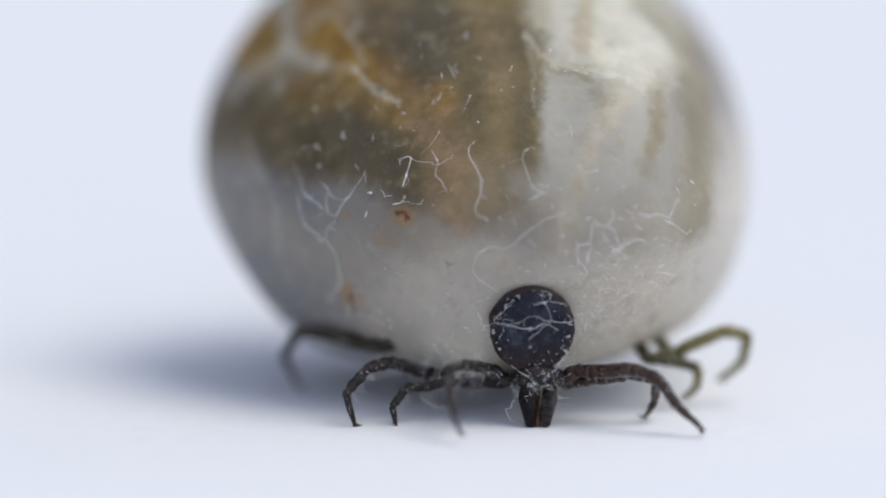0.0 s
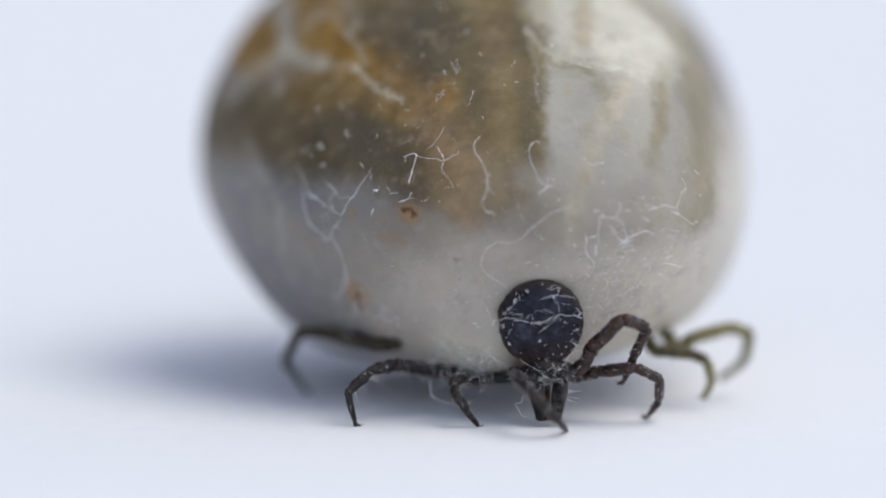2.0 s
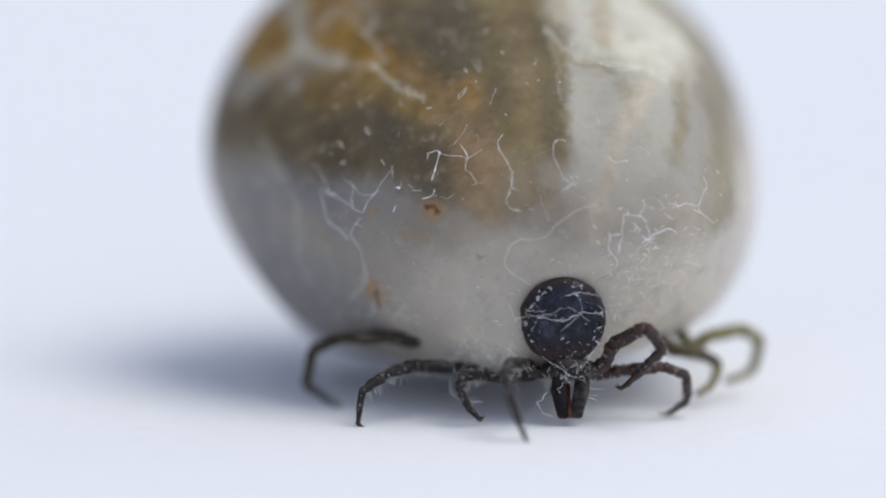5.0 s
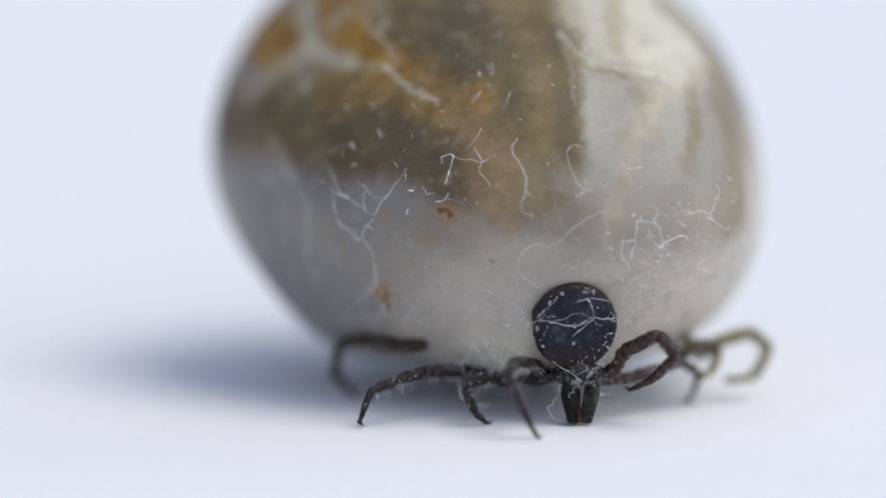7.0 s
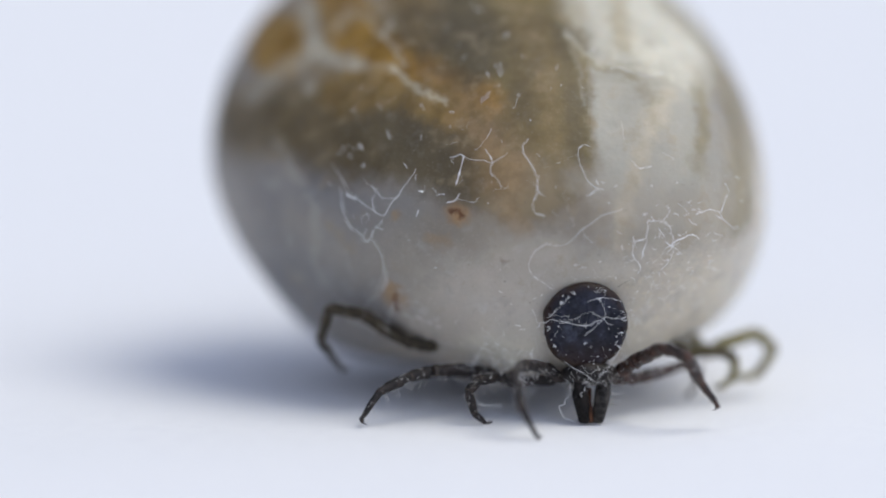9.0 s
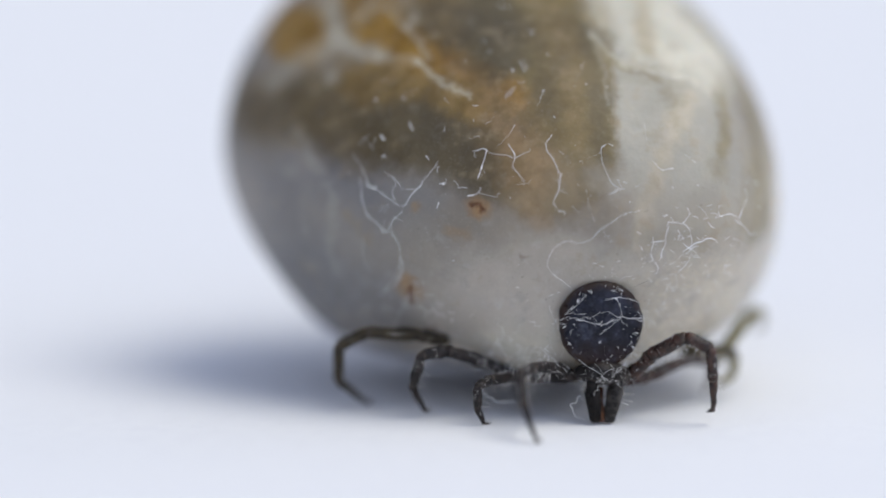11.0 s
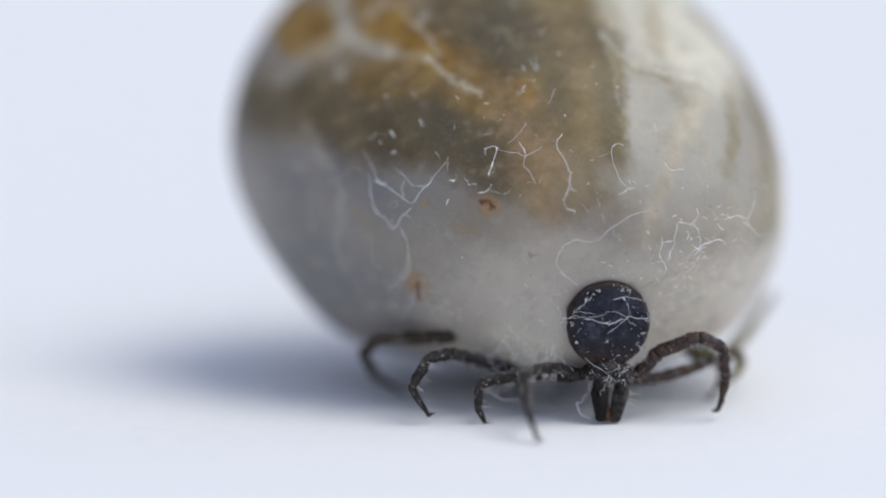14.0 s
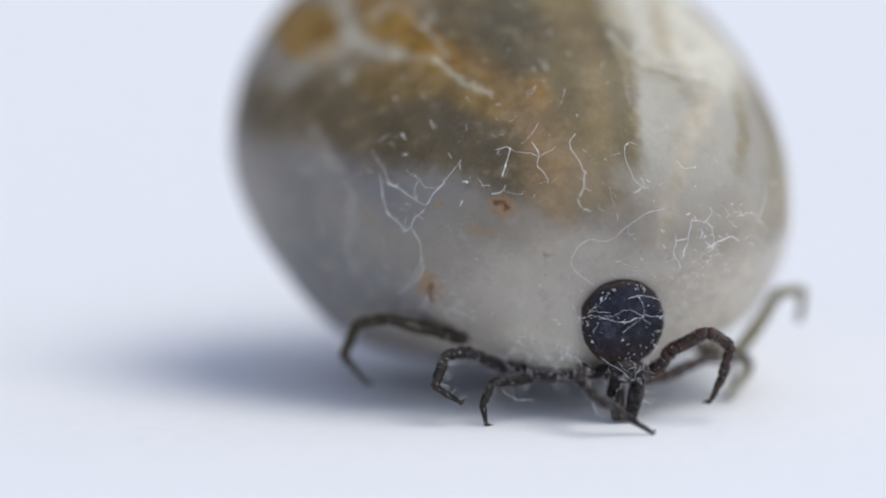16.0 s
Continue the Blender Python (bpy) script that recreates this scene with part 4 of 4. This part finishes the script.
def build_head_lint():
    """Threads and specks on the shield and round the mouthparts."""
    rng = random.Random(5)

    def thread(marks, radius=0.009):
        bm = bmesh.new()
        ph = rng.uniform(0, 40)
        line = []
        for (a, b, c), (d, e, f) in zip(marks, marks[1:]):
            for k in range(8):
                t = k / 8
                line.append(Vector((a + (d - a) * t, b + (e - b) * t, c + (f - c) * t)) + 0.04 * Vector((noise.noise(Vector((len(line) * 0.3, ph, 0))), 0, noise.noise(Vector((len(line) * 0.3, ph, 6))))))
        line.append(Vector(marks[-1]))
        tube(bm, line, [radius * 0.7 * rng.uniform(0.6, 1.4) for _ in line], 5)
        part("lint_fibre", bm, LINT, tick)

    f = HEAD.y - 0.168
    thread([(-0.01, f + 0.13, 1.46), (0.10, f + 0.09, 1.55), (0.31, f + 0.03, 1.58), (0.54, f + -0.01, 1.51), (0.71, f + -0.02, 1.49), (0.91, f + -0.01, 1.57), (1.10, f + 0.02, 1.61), (1.35, f + 0.08, 1.55)], 0.0050)
    thread([(0.16, f + 0.08, 1.60), (0.29, f + 0.05, 1.73), (0.48, f + 0.05, 1.92)], 0.0030)
    thread([(0.75, f + 0.02, 1.85), (0.90, f + 0.04, 1.90), (1.08, f + 0.06, 1.89), (1.26, f + 0.08, 1.83)], 0.0042)
    thread([(0.18, f + 0.07, 1.65), (0.33, f + 0.03, 1.64), (0.48, f + 0.01, 1.64)], 0.0024)
    thread([(0.68, f + -0.02, 1.35), (0.83, f + -0.02, 1.46), (0.93, f + -0.01, 1.54)], 0.0024)
    thread([(0.81, f + -0.01, 1.69), (0.97, f + -0.00, 1.59), (1.12, f + 0.02, 1.48)], 0.0024)
    thread([(0.95, f + 0.02, 1.80), (1.00, f + 0.01, 1.70), (0.98, f + -0.00, 1.59)], 0.0020)
    thread([(0.32, f + 0.03, 1.52), (0.45, f + 0.01, 1.58), (0.59, f + -0.01, 1.60)], 0.0024)
    thread([(0.57, f + -0.01, 1.62), (0.74, f + -0.01, 1.69), (0.83, f + -0.01, 1.67)], 0.0020)
    thread([(0.83, f + 0.06, 1.99), (0.94, f + 0.07, 2.03), (1.00, f + 0.07, 1.98)], 0.0024)
    thread([(0.25, f + 0.05, 1.32), (0.30, f + 0.03, 1.42)], 0.0020)
    thread([(-0.06, f + 0.17, 1.73), (0.00, f + 0.13, 1.56), (0.10, f + 0.09, 1.44)], 0.0030)
    thread([(1.25, f + 0.06, 1.70), (1.36, f + 0.08, 1.61), (1.39, f + 0.09, 1.49)], 0.0030)
    thread([(0.9, -5.3, 0.72), (1.05, -5.28, 0.88), (1.25, -5.15, 1.12)], 0.004)
    thread([(0.4, -5.05, 0.95), (0.7, -5.25, 0.78), (0.85, -5.3, 0.66)], 0.004)
    thread([(0.5, -5.05, 0.4), (0.36, -5.02, 0.25), (0.42, -5.0, 0.08), (0.6, -5.0, 0.02)], 0.006)
    thread([(-0.9, -4.4, 0.52), (-0.86, -4.45, 0.3), (-0.66, -4.5, 0.16), (-0.42, -4.5, 0.22)], 0.008)
    # soft fluff over the leg roots, hanging from the belly's lower edge
    for k in range(140):
        x, lat = rng.choice((rng.uniform(-1.3, 0.3), rng.uniform(-0.9, 0.3), rng.uniform(1.25, 1.9))), rng.uniform(-50, -38)
        root = skin(13 * x - 2, lat, 0.01)
        a, b = rng.uniform(-0.2, 0.2), rng.uniform(-0.1, 0.12)
        p, q = root + Vector((a, -0.2, b - 0.05)), root + Vector((a * 1.3 + rng.uniform(-0.12, 0.12), -0.36, 1.8 * b - 0.14))
        thread([tuple(root), tuple(p), (q.x, q.y, max(q.z, 0.3))], rng.uniform(0.0014, 0.0034))
    # fuzz over the head and the roots of the palps
    for k in range(11):
        x, z = rng.gauss(0.88, 0.14), rng.uniform(0.56, 0.8)
        a, b = rng.uniform(-0.16, 0.16), rng.uniform(-0.14, 0.12)
        thread([(x, -5.2, z), (x + a, -5.29, z + b), (x + a * 1.5 + rng.uniform(-0.08, 0.08), -5.24, z + b * 1.8)], rng.uniform(0.0014, 0.0028))
    bm = bmesh.new()
    for k in range(150):
        a, r = rng.uniform(0, 6.28), 0.6 * math.sqrt(rng.uniform(0, 1))
        c = Vector((HEAD.x + r * math.cos(a), HEAD.y - 0.15 + 0.26 * r * r - 0.03 * r * math.sin(a), HEAD.z + r * math.sin(a)))
        s = abs(rng.gauss(0.0, 0.0042)) + 0.0012
        d = Vector((rng.uniform(-1, 1), 0, rng.uniform(-1, 1))) * s * 3.5
        tube(bm, [c - d, c, c + d], [s * 0.4, s * 0.8, s * 0.4], 5)
    for k in range(230):
        x = rng.uniform(-0.9, 2.1)
        c = Vector((x, -4.42 - 0.75 * math.exp(-((x - 0.8) / 0.5) ** 2) + rng.uniform(-0.06, 0.06), rng.gauss(0.68, 0.09)))
        s = abs(rng.gauss(0.0, 0.003)) + 0.0015
        d = Vector((rng.uniform(-1, 1), rng.uniform(-1, 1), rng.uniform(-1, 1))) * s * 2
        tube(bm, [c - d, c, c + d], [s * 0.4, s * 0.8, s * 0.4], 5)
    for k in range(60):
        c = Vector((HEAD.x + rng.choice((-1, 1)) * rng.gauss(0.61, 0.03), HEAD.y + 0.0, HEAD.z + rng.gauss(-0.02, 0.12)))
        s = abs(rng.gauss(0.0, 0.003)) + 0.0015
        d = Vector((rng.uniform(-1, 1), rng.uniform(-1, 1), rng.uniform(-1, 1))) * s * 2
        tube(bm, [c - d, c, c + d], [s * 0.4, s * 0.8, s * 0.4], 5)
    for k in range(60):
        c = Vector((rng.gauss(0.85, 0.3), rng.uniform(-5.3, -5.12), rng.gauss(0.75, 0.09)))
        s = abs(rng.gauss(0.0, 0.0028)) + 0.0015
        d = Vector((rng.uniform(-1, 1), rng.uniform(-1, 1), rng.uniform(-1, 1))) * s * 2.5
        tube(bm, [c - d, c, c + d], [s * 0.4, s * 0.8, s * 0.4], 5)
    tagged(part("dust", bm, LINT, tick, "white specks on the dark shield and head"), kind="stuff")


build_abdomen()
build_scutum()
build_mouthparts()
legs = {key: build_leg(key) for key in HIPS}
build_lint()
build_head_lint()

# ---- movement ----
# seconds, shift to the right and upwards (mm), turn, nod and roll (degrees)
STANCES = [
    (0, 0.000, 0.002, 0.04, 0.04, -0.00),
    (0.5, -0.000, 0.052, 0.12, 0.60, -0.25),
    (1, 0.002, 0.049, 0.64, 0.58, -0.66),
    (1.5, 0.022, 0.027, 1.25, 0.07, -0.87),
    (2, 0.025, 0.034, 1.59, -0.40, -1.04),
    (2.5, 0.035, 0.024, 1.99, -0.78, -1.03),
    (3, 0.050, 0.009, 2.52, -1.33, -0.90),
    (3.5, 0.058, -0.002, 2.91, -1.67, -0.89),
    (4, 0.082, 0.002, 3.56, -1.62, -1.12),
    (6.5, 0.134, -0.016, 5.48, -0.61, 0.74),
    (7, 0.114, -0.016, 5.86, -0.55, 0.57),
    (7.5, 0.112, -0.005, 6.37, -0.34, 0.33),
    (8, 0.124, -0.002, 6.88, -0.28, 0.17),
    (8.5, 0.121, -0.017, 7.16, -0.44, 0.05),
    (9, 0.117, -0.046, 7.81, -0.84, 0.49),
    (11.5, 0.164, -0.037, 9.68, -1.34, 3.84),
    (12, 0.155, -0.044, 10.05, -1.45, 4.18),
    (12.5, 0.159, -0.034, 10.06, -1.26, 3.65),
    (13, 0.165, -0.025, 10.22, -1.31, 4.30),
    (13.5, 0.178, -0.038, 10.02, -1.42, 4.34),
    (14, 0.164, -0.039, 10.20, -1.47, 4.30),
    (14.5, 0.189, -0.052, 11.21, -1.65, 3.64),
    (15, 0.199, -0.048, 11.50, -1.56, 3.51),
    (15.5, 0.237, -0.060, 12.20, -1.58, 3.12),
    (16, 0.208, -0.048, 12.57, -1.55, 3.75),
]
BEATS = [k / 6 for k in range(97)]


def between(rows, t):
    """The row at t seconds, on straight lines from row to row."""
    for a, b in zip(rows, rows[1:]):
        if t <= b[0]:
            w = (t - a[0]) / (b[0] - a[0])
            return [p + (q - p) * w for p, q in zip(a[1:], b[1:])]
    return list(rows[-1][1:])


def stance(t):
    """The tick's pose at t, in mm."""
    x, z, turn, nod, roll = between(STANCES, t)
    spin = Matrix.Rotation(radians(turn), 4, "Z") @ Matrix.Rotation(radians(nod), 4, "X") @ Matrix.Rotation(radians(roll), 4, "Y")
    return Matrix.Translation(BASE + Vector((x, 0, z))) @ spin


def step(leg, rows):
    """Key a leg's pieces: rows of seconds, swing and tilt of its plane and the rises of its five pieces (degrees)."""
    tracks = [[] for _ in range(5)]
    for t in BEATS:
        swing, tilt, *bends = between(rows, t)
        pts, normal = joints(leg["hip"], leg["length"], swing, tilt, bends)
        for i in range(5):
            d = (pts[i + 1] - pts[i]).normalized()
            m = Matrix((normal, d.cross(normal), d)).transposed().to_4x4()
            tracks[i].append((t, Matrix.Translation(pts[i] * MM) @ m))
    for piece, rows_ in zip(leg["pieces"], tracks):
        walk(piece, rows_)


def motions():
    poses = []
    for t in BEATS:
        m = stance(t)
        m.translation *= MM
        poses.append((t, m))
    walk(tick, poses)
    step(legs['L1'], [(0, 121, -28, 36, 15, -3, -54, -79), (0.5, 107, -34, 54, 33, 17, -31, -89), (1, 79, -49, 79, 58, -38, -145, -233), (1.5, 65, -46, 43, 57, -42, -151, -231), (2, 84, -41, 6, 1, -39, -99, -147), (2.5, 96, -41, 13, 5, -27, -87, -75), (3, 102, -31, 37, 12, -39, -98, -130), (3.5, 108, -11, 30, 12, 7, -84, -127), (4, 110, -17, 24, 6, -13, -77, -88), (6.5, 117, -25, 36, 13, -18, -85, -109), (7, 118, -26, 47, 10, -18, -87, -104), (7.5, 117, -22, 44, 10, -10, -86, -100), (8, 120, -22, 30, 15, -11, -84, -105), (8.5, 120, -20, 35, 11, -6, -80, -104), (9, 123, -23, 30, 12, -11, -75, -108), (11.5, 132, -32, 19, 4, -11, -60, -77), (12, 133, -35, 14, 5, -14, -62, -75), (12.5, 134, -35, 20, 1, -12, -61, -70), (14, 135, -35, 16, 2, -13, -63, -76), (14.5, 128, -32, 51, 21, -1, -64, -95), (15, 128, -48, 56, -16, -65, -123, -137), (15.5, 110, -43, 46, 24, -43, -118, -106), (16, 117, -58, 17, -14, -57, -115, -110)])
    step(legs['L2'], [(0, 158, -11, 13, -9, -1, -47, -94), (0.5, 153, -12, 20, -3, -7, -53, -89), (1, 136, -16, 19, 15, -27, -102, -129), (1.5, 112, -30, 25, 6, -58, -108, -125), (2, 110, -27, 11, 6, -53, -111, -116), (2.5, 116, -25, 11, -1, -76, -135, -145), (3, 129, -17, 19, -2, -62, -125, -140), (3.5, 131, -15, 13, -4, -51, -112, -133), (4, 127, -15, 15, 5, -36, -117, -134), (6.5, 133, -12, 17, 11, -53, -112, -134), (7, 134, -13, 20, 1, -43, -116, -139), (7.5, 137, -9, 30, 1, -41, -116, -135), (8.5, 142, -9, 32, 0, -34, -110, -133), (9, 146, -6, 24, 0, -37, -106, -139), (11.5, 147, 4, 0, -2, -15, -93, -118), (12, 152, 2, -2, -4, -20, -95, -123), (13.5, 152, 3, -4, -3, -17, -95, -120), (14, 155, 3, -5, -4, -20, -95, -123), (14.5, 156, 4, -10, -7, -4, -86, -113), (15, 155, -2, -10, -4, -6, -67, -110), (15.5, 158, -4, -10, -3, -6, -60, -102), (16, 161, -6, -12, -4, -7, -62, -100)])
    step(legs['L3'], [(0, 147, -9, 11, 20, -9, -39, -102), (2, 152, -10, 8, 14, -7, -33, -98), (4, 157, -6, 10, 10, -10, -32, -84), (7.5, 155, 0, 13, 2, -11, -13, -62), (8.5, 158, -1, 16, -2, -9, -14, -58), (9, 159, 0, 15, 3, -8, -21, -51), (11.5, 170, 23, 31, 20, -12, -98, -142), (12, 172, 15, 24, 11, -20, -82, -128), (12.5, 169, 16, 31, 16, -17, -96, -140), (13, 165, 12, 20, 23, -19, -92, -160), (13.5, 166, 5, 26, 10, -19, -81, -136), (14, 161, -10, 16, 13, -12, -56, -125), (14.5, 155, -11, 21, 23, -3, -34, -126), (15, 157, -13, 21, 14, -15, -40, -123), (15.5, 159, -17, 20, 21, -12, -46, -128), (16, 158, -22, 7, 22, -8, -60, -146)])
    step(legs['L4'], [(0, 214, 21, -3, 9, -1, -49, -108), (2, 209, 16, -4, 11, -1, -56, -121), (2.5, 210, 11, -1, 10, 2, -52, -124), (3, 212, 9, 5, 23, 33, -44, -92), (3.5, 194, 2, 20, 34, 26, -31, -93), (4, 187, 6, 31, -5, -26, -82, -153), (6.5, 221, 20, -6, -2, -18, -64, -141), (7, 223, 21, -8, 1, -15, -64, -135), (7.5, 224, 22, 5, 30, 9, -50, -120), (8, 198, 13, 19, 7, -17, -75, -152), (8.5, 210, 17, 15, -11, -29, -76, -171), (9, 201, 21, 14, 33, 11, -69, -122), (11.5, 184, 25, 14, -8, -44, -97, -145), (12, 195, 28, 12, 32, 12, -78, -117), (12.5, 188, 34, 5, -4, -50, -100, -132), (13, 201, 41, 17, 44, 2, -86, -107), (13.5, 205, 48, -2, 17, -43, -87, -117), (14, 200, 49, -7, -13, -59, -101, -134), (14.5, 208, 32, 16, 38, 22, -70, -102), (15, 201, 26, 3, -5, -32, -80, -135), (15.5, 205, 30, 13, 36, 15, -66, -123), (16, 202, 21, 17, 11, -14, -68, -130)])
    step(legs['R1'], [(0, 30, -7, 0, 9, -13, -52, -39), (0.5, 30, -13, -1, 10, -14, -55, -41), (1, 1, -23, 30, 38, 4, -70, -72), (1.5, -10, -24, 50, 52, 12, -74, -77), (2, 0, -23, 71, 48, -25, -111, -108), (2.5, 14, -26, 71, 44, -44, -128, -122), (3, 27, -16, 67, 36, -52, -139, -131), (3.5, 33, -13, 68, 33, -52, -143, -132), (4, 38, -7, 68, 30, -56, -143, -143), (6.5, 31, -10, 62, 26, -40, -125, -135), (7, 35, -9, 62, 28, -49, -135, -151), (7.5, 29, -16, 53, 42, -38, -128, -119), (8, 29, 0, 62, 45, -15, -86, -99), (8.5, 51, -30, 26, 25, -14, -85, -71), (9, 48, -35, 33, 28, -9, -85, -73), (11.5, 27, -16, 55, 34, -27, -89, -98), (12, 25, -18, 63, 37, -3, -48, -70), (12.5, 18, -3, 53, 24, -10, -49, -77), (13, 14, -5, 56, 25, -6, -53, -80), (13.5, 11, -20, 68, 37, -15, -76, -97), (14, 12, -14, 60, 27, -22, -81, -98), (14.5, 14, -15, 59, 31, -21, -90, -113), (15, 13, -18, 64, 40, -14, -83, -105), (15.5, 18, -12, 54, 18, -18, -77, -91), (16, 25, -19, 63, 33, -30, -103, -112)])
    step(legs['R2'], [(0, 10, -41, 20, 13, -14, -97, -112), (0.5, 11, -40, 17, 13, -15, -98, -112), (1, 12, -36, 20, 21, -24, -92, -115), (2, 21, -37, 25, 11, -34, -102, -123), (2.5, 22, -35, 14, 15, -37, -102, -129), (3, 27, -36, 21, 6, -40, -110, -132), (4, 33, -31, 28, 4, -49, -112, -140), (6.5, -31, -34, 0, 12, 12, -50, -129), (7, -29, -20, -2, 10, 12, -30, -97), (7.5, -23, -34, 11, 26, 11, -50, -90), (8, -28, -23, 3, 20, 5, -38, -113), (8.5, -27, -18, -1, 6, 19, -23, -78), (9, -35, -28, -4, 4, 15, -20, -85), (11.5, -35, -24, 8, 23, 7, -16, -73), (12.5, -25, -29, 14, 28, 7, -45, -104), (13, -26, -27, 15, 28, 4, -42, -112), (13.5, -26, -28, 15, 30, 2, -39, -103), (14, -21, -38, 8, 20, 32, -51, -86), (14.5, -26, -39, 17, 32, -2, -27, -80), (15, -28, -38, 17, 33, -1, -26, -71), (15.5, -25, -24, 9, 23, -4, -28, -78), (16, -34, -27, 5, 19, 13, -11, -56)])
    step(legs['R3'], [(0, -12, -18, 1, -15, -20, -84, -129), (0.5, -18, -14, -6, -17, -17, -75, -139), (1, -32, -6, 63, 11, 1, -52, -103), (1.5, -18, 4, 63, 22, -9, -65, -90), (2, -7, 6, -5, -8, -28, -78, -115), (2.5, -22, 8, 71, 17, -11, -68, -116), (3, -9, 10, -30, -16, -22, -95, -138), (3.5, -32, 13, 62, 18, -9, -75, -126), (4, -21, 8, -39, -21, -29, -117, -152), (6.5, -10, 8, 31, -3, -47, -111, -142), (7, -28, 13, 43, 5, -32, -118, -158), (7.5, -9, 4, 36, -12, -54, -114, -148), (8, -24, -4, 52, 11, -32, -97, -137), (8.5, -32, -15, 39, -5, -32, -55, -142), (9, -7, -8, 23, -5, -30, -93, -146), (11.5, -33, 3, 47, 9, -28, -94, -156), (12, -29, 3, 33, -2, -45, -122, -149), (12.5, -31, 4, 23, -3, -36, -123, -157), (13, -22, 2, 42, 3, -39, -124, -151), (13.5, -7, 2, 31, 7, -45, -114, -160), (14, -17, 6, 26, 12, -42, -128, -151), (14.5, -13, 3, 19, 7, -54, -127, -158), (15, -20, 6, 16, 8, -41, -112, -155), (15.5, -23, 1, 32, 9, -52, -130, -155), (16, -17, -1, 20, -4, -59, -131, -131)])
    step(legs['R4'], [(0, -12, -29, 46, 27, -17, -89, -129), (0.5, -15, -29, 40, 25, -21, -88, -128), (1, -25, -21, 31, 18, -15, -84, -141), (1.5, -25, -21, 29, 14, -17, -87, -146), (2, -22, -23, 43, 11, -20, -88, -140), (2.5, -26, -18, 35, 11, -23, -85, -147), (3, -26, -20, 48, 2, -18, -82, -148), (3.5, -20, -19, 49, 5, -31, -90, -150), (4, -26, -19, 43, 2, -27, -88, -153), (6.5, -14, 7, 43, 12, -35, -118, -175), (7, -13, 9, 37, 13, -39, -120, -172), (7.5, -7, 6, 30, 14, -44, -121, -177), (8, -8, 6, 33, 10, -47, -130, -174), (8.5, -9, 7, 35, 11, -49, -124, -177), (9, -14, 7, 29, 13, -42, -128, -176), (11.5, -71, -32, 51, 56, 26, 15, 0), (12, -71, -35, 52, 43, 7, 2, 0), (12.5, -74, -40, 65, 46, 11, 8, 8), (13, -75, -38, 65, 49, 13, 15, 22), (13.5, -67, -42, 38, 38, 19, 4, -3), (14, -58, -11, 22, 16, 27, 29, 28), (14.5, -49, -5, 13, 25, 37, 30, 13), (15, -49, -17, 24, 25, 15, -7, -41), (15.5, -47, 3, 9, 24, 40, 26, 9), (16, -18, -6, 41, 55, 64, 3, -88)])


motions()
